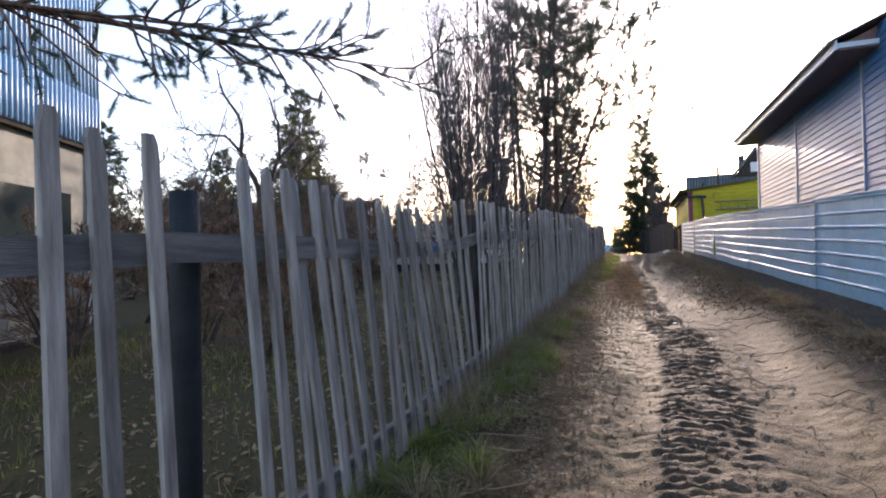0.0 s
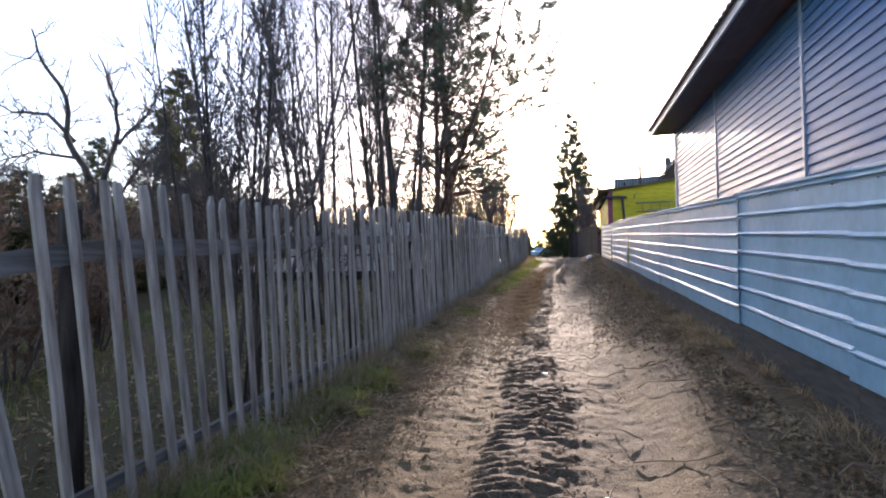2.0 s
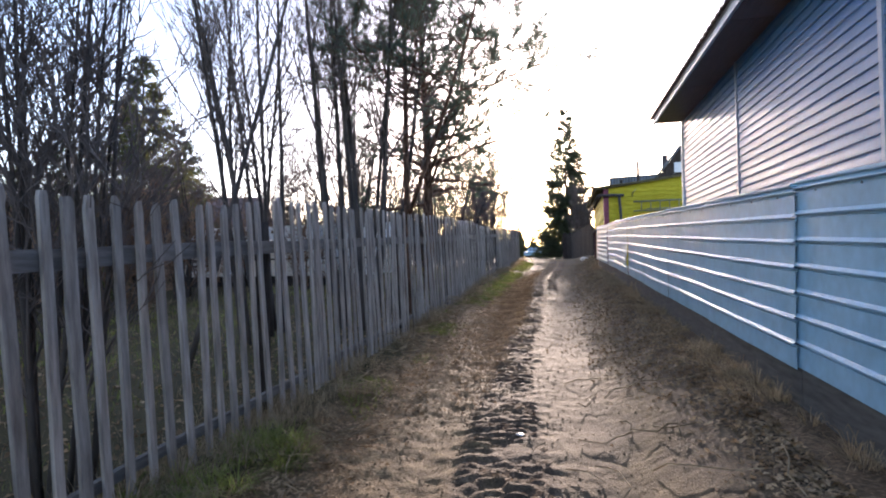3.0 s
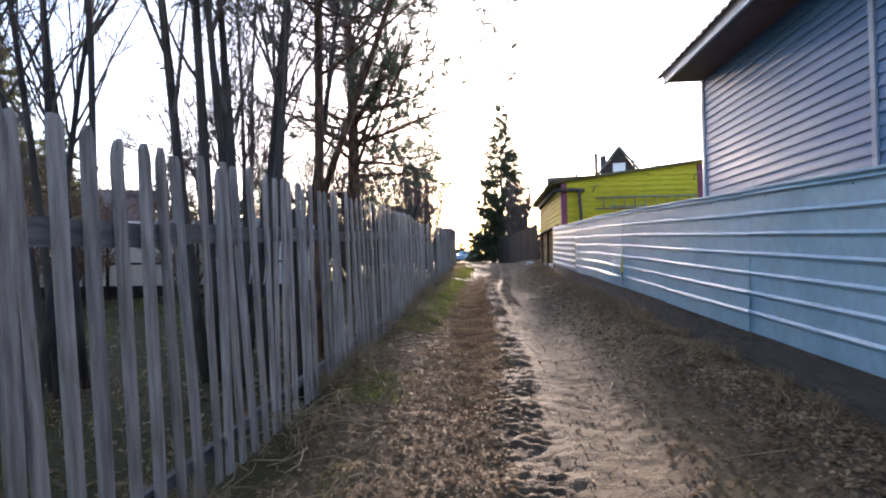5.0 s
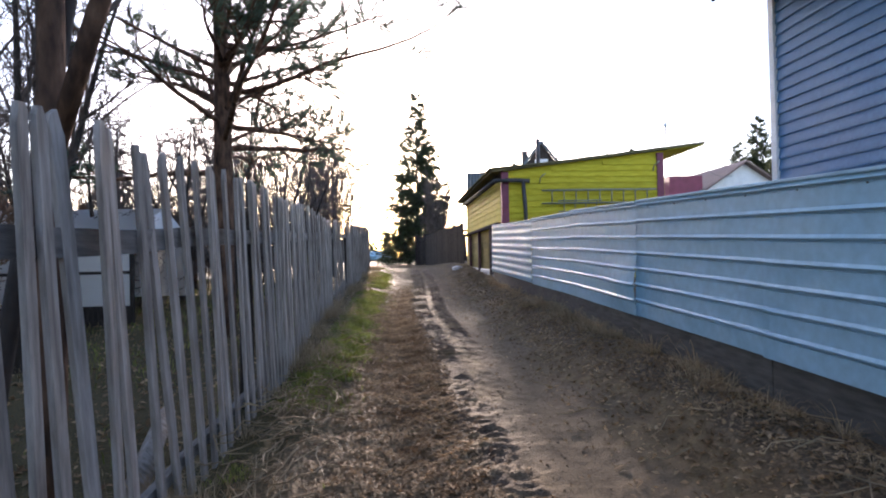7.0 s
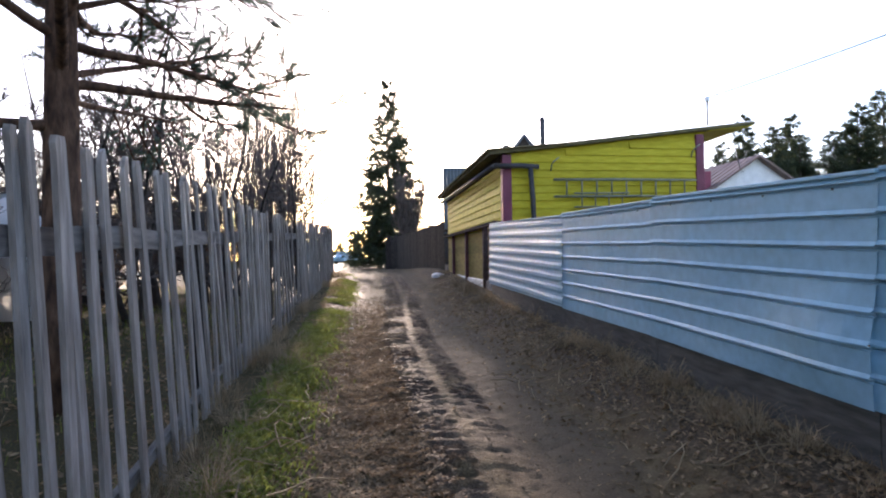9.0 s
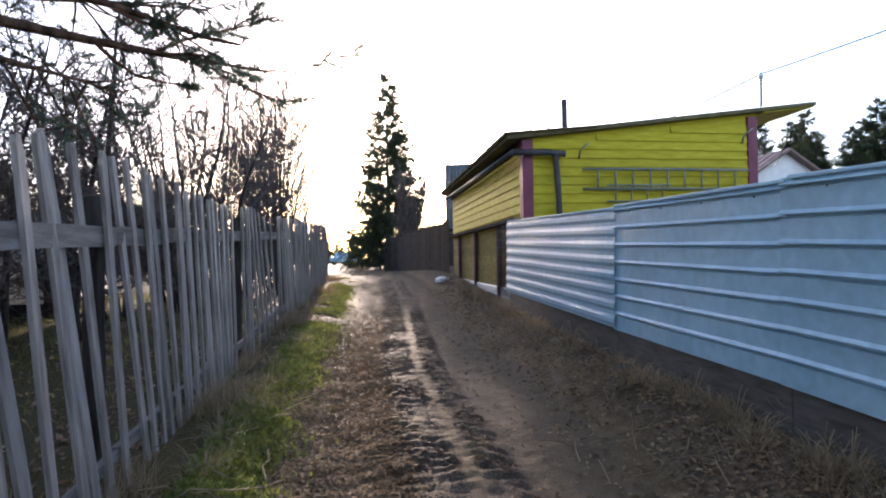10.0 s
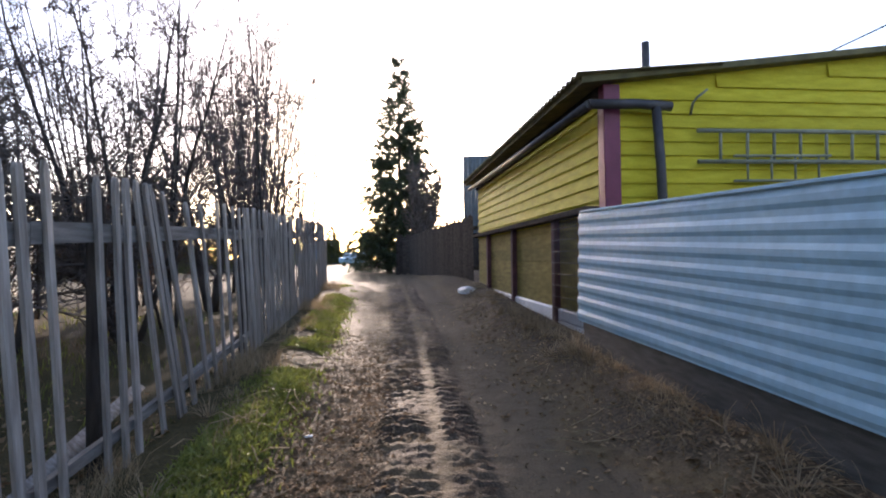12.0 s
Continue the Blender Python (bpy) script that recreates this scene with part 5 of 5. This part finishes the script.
def bank_spot(rng):
    while True:
        y = rng.uniform(1, 31)
        x = (fence_x(y) if y < 24.3 else 2.1) - abs(rng.gauss(0, 0.2)) - 0.03
        if noise.noise((x * 2.0, y * 1.6, 21.0)) > 0.0:
            return x, y


def tussocks(name, label, mat, rng, spots, each, reach):
    """Clumps of long bent blades that flop over outwards from one root."""
    verts, faces = [], []
    for x, y in spots:
        big = rng.uniform(0.6, 1.25)
        for _ in range(int(each * big)):
            a = rng.uniform(0, 6.28)
            way = Vector((math.cos(a), math.sin(a), 0))
            side = Vector((-way.y, way.x, 0)) * rng.uniform(0.0015, 0.003)
            root = Vector((x, y, 0)) + way * rng.random() ** 0.5 * 0.06
            root.z = ground_z(root.x, root.y) - 0.01
            long = reach * big * rng.uniform(0.5, 1.2)
            lift = rng.uniform(0.25, 0.85)
            pts = [root + way * long * f * (1 - 0.45 * lift) + Vector((0, 0, long * lift * h)) for f, h in ((0, 0), (0.35, 0.55), (0.7, 0.72), (1.0, 0.45))]
            k = len(verts)
            for p, w in zip(pts, (1, 0.9, 0.6, 0.15)):
                verts += [p - side * w, p + side * w]
            faces += [(k + 2 * i, k + 2 * i + 1, k + 2 * i + 3, k + 2 * i + 2) for i in range(3)]
    tagged(pydata(name, verts, faces, mat), label, "grass", kind="stuff")


def scatter(rng, count, x0, x1, y0, y1):
    return [(rng.uniform(x0, x1), rng.uniform(y0, y1)) for _ in range(count)]


tussocks("straw_tussocks", "bent tussocks of dry straw along the metal fence", DRY_GRASS, gr, [(fence_x(min(y, 24.3)) - 0.08 - abs(gr.gauss(0, 0.13)), y) for _, y in scatter(gr, 75, 0, 1, 16.5, 30)] + [(fence_x(y) - 0.07, y) for _, y in scatter(gr, 26, 0, 1, 3, 16.5)], 46, 0.27)
tussocks("verge_tussocks", "flattened tufts of green and yellow verge grass", GREEN_GRASS, gr, scatter(gr, 80, -1.4, -0.82, 1.6, 8.5), 90, 0.22)
tussocks("dry_verge_tussocks", "flattened tufts of dead verge grass", DRY_GRASS, gr, scatter(gr, 60, -1.4, -0.85, 1.6, 9.5) + scatter(gr, 40, -1.42, -1.15, 9.5, 30), 60, 0.24)
blades("bank_straw", "matted dry straw tufts at the foot of the metal fence", DRY_GRASS, gr, 8000, bank_spot, 0.13, 0.0022, 1.3)


def leaf_litter(name, label, rng, count, spot, size, curl=0.4):
    verts, faces = [], []
    for _ in range(count):
        x, y = spot(rng)
        p = Vector((x, y, ground_z(x, y) + 0.004 + rng.random() * 0.022 * curl))
        m = Euler((rng.gauss(0, curl), rng.gauss(0, curl), rng.uniform(0, 6.28))).to_matrix()
        s = size * rng.uniform(0.5, 1.2)
        k = len(verts)
        verts += [p + m @ Vector(v) for v in ((-s, 0, 0), (-s * 0.2, -s * 0.55, s * 0.25), (s, 0, 0.1 * s), (-s * 0.1, s * 0.55, s * 0.25))]
        faces += [(k, k + 1, k + 2), (k, k + 2, k + 3)]
    tagged(pydata(name, verts, faces, LEAVES), label, "leaves", kind="stuff")


def bank_leaf(r):
    y = r.triangular(2, 30, 11)
    return min(fence_x(y), 2.2) - abs(r.gauss(0, 0.2 + 0.32 * smooth01(8, 12, y))) - 0.04, y


def lane_spot(r):
    y = r.triangular(9, 27, 17)
    return max(-1.2 - 0.1 * r.random(), rut_x(y) - rut_half(y) - abs(r.gauss(0, 0.45)) + r.gauss(0, 0.06)), y


leaf_litter("fallen_leaves", "brown fallen leaves strewn over the bank", gr, 15000, bank_leaf, 0.024)
leaf_litter("lane_leaves", "brown leaves trodden into the lane", gr, 46000, lane_spot, 0.019, 0.25)

leaf_litter("verge_leaves", "brown leaves and crumbs of earth along the lane edge", gr, 13000, lambda r: (-0.72 + r.gauss(0, 0.22), r.triangular(1.5, 16, 4)), 0.019, 0.25)
leaf_litter("garden_leaves", "brown leaves rotting on the garden grass", gr, 9000, lambda r: (-1.6 - abs(r.gauss(0, 2.6)), r.uniform(0, 24)), 0.035, 0.4)


def fallen_twigs(rng, count):
    segs = []
    for _ in range(count):
        side = rng.random() < 0.6
        x = rng.uniform(-1.5, -0.7) if side else rng.uniform(1.0, 2.1)
        y = rng.uniform(1.5, 30)
        p = Vector((x, y, ground_z(x, y) + 0.015))
        a = rng.uniform(0, 6.28)
        for _ in range(rng.randint(2, 4)):
            a += rng.gauss(0, 0.4)
            q = p + Vector((math.cos(a), math.sin(a), 0)) * rng.uniform(0.06, 0.2)
            q.z = ground_z(q.x, q.y) + rng.uniform(0.01, 0.07)
            segs.append((p, q, 0.005, 0.004))
            p = q
    for _ in range(170):
        p = Vector((rng.uniform(-1.35, -0.85), rng.gauss(14.2, 1.9), 0))
        p.z = ground_z(p.x, p.y) + rng.uniform(0.02, 0.16)
        a = rng.uniform(0, 6.28)
        for _ in range(4):
            a += rng.gauss(0, 0.35)
            q = p + Vector((math.cos(a) * 0.7, math.sin(a), rng.gauss(0, 0.25))) * rng.uniform(0.07, 0.16)
            q.z = max(q.z, ground_z(q.x, q.y) + 0.01)
            segs.append((p, q, 0.005, 0.004))
            p = q
    v, f = tubes(segs, 4)
    tagged(pydata("fallen_twigs", v, f, DRY_GRASS), "thin pale fallen twigs on the ground", "twigs", kind="stuff")


fallen_twigs(gr, 420)


def clods(rng, count):
    """Crumbs of earth and small stones loose on the lane."""
    verts, faces = [], []
    for _ in range(count):
        x = rng.gauss(0.1, 0.75)
        y = rng.triangular(1.5, 27, 7)
        if not -1.3 < x < 1.9:
            continue
        s = 0.003 + 0.009 * rng.random() ** 3
        p = Vector((x, y, ground_z(x, y) + s * 0.3))
        m = Euler((rng.random() * 6, rng.random() * 6, rng.random() * 6)).to_matrix()
        k = len(verts)
        for v in ((1, 0, 0), (-1, 0, 0), (0, 1, 0), (0, -1, 0), (0, 0, 1), (0, 0, -1)):
            q = m @ (Vector(v) * s * rng.uniform(0.6, 1.3))
            verts.append(p + Vector((q.x, q.y, q.z * 0.7)))
        faces += [(k + a, k + b, k + c) for a, b, c in ((0, 2, 4), (2, 1, 4), (1, 3, 4), (3, 0, 4), (2, 0, 5), (1, 2, 5), (3, 1, 5), (0, 3, 5))]
    tagged(pydata("dirt_crumbs", verts, faces, CLOD), "loose crumbs of earth and small stones on the lane", "dirt", kind="stuff")


clods(gr, 9000)
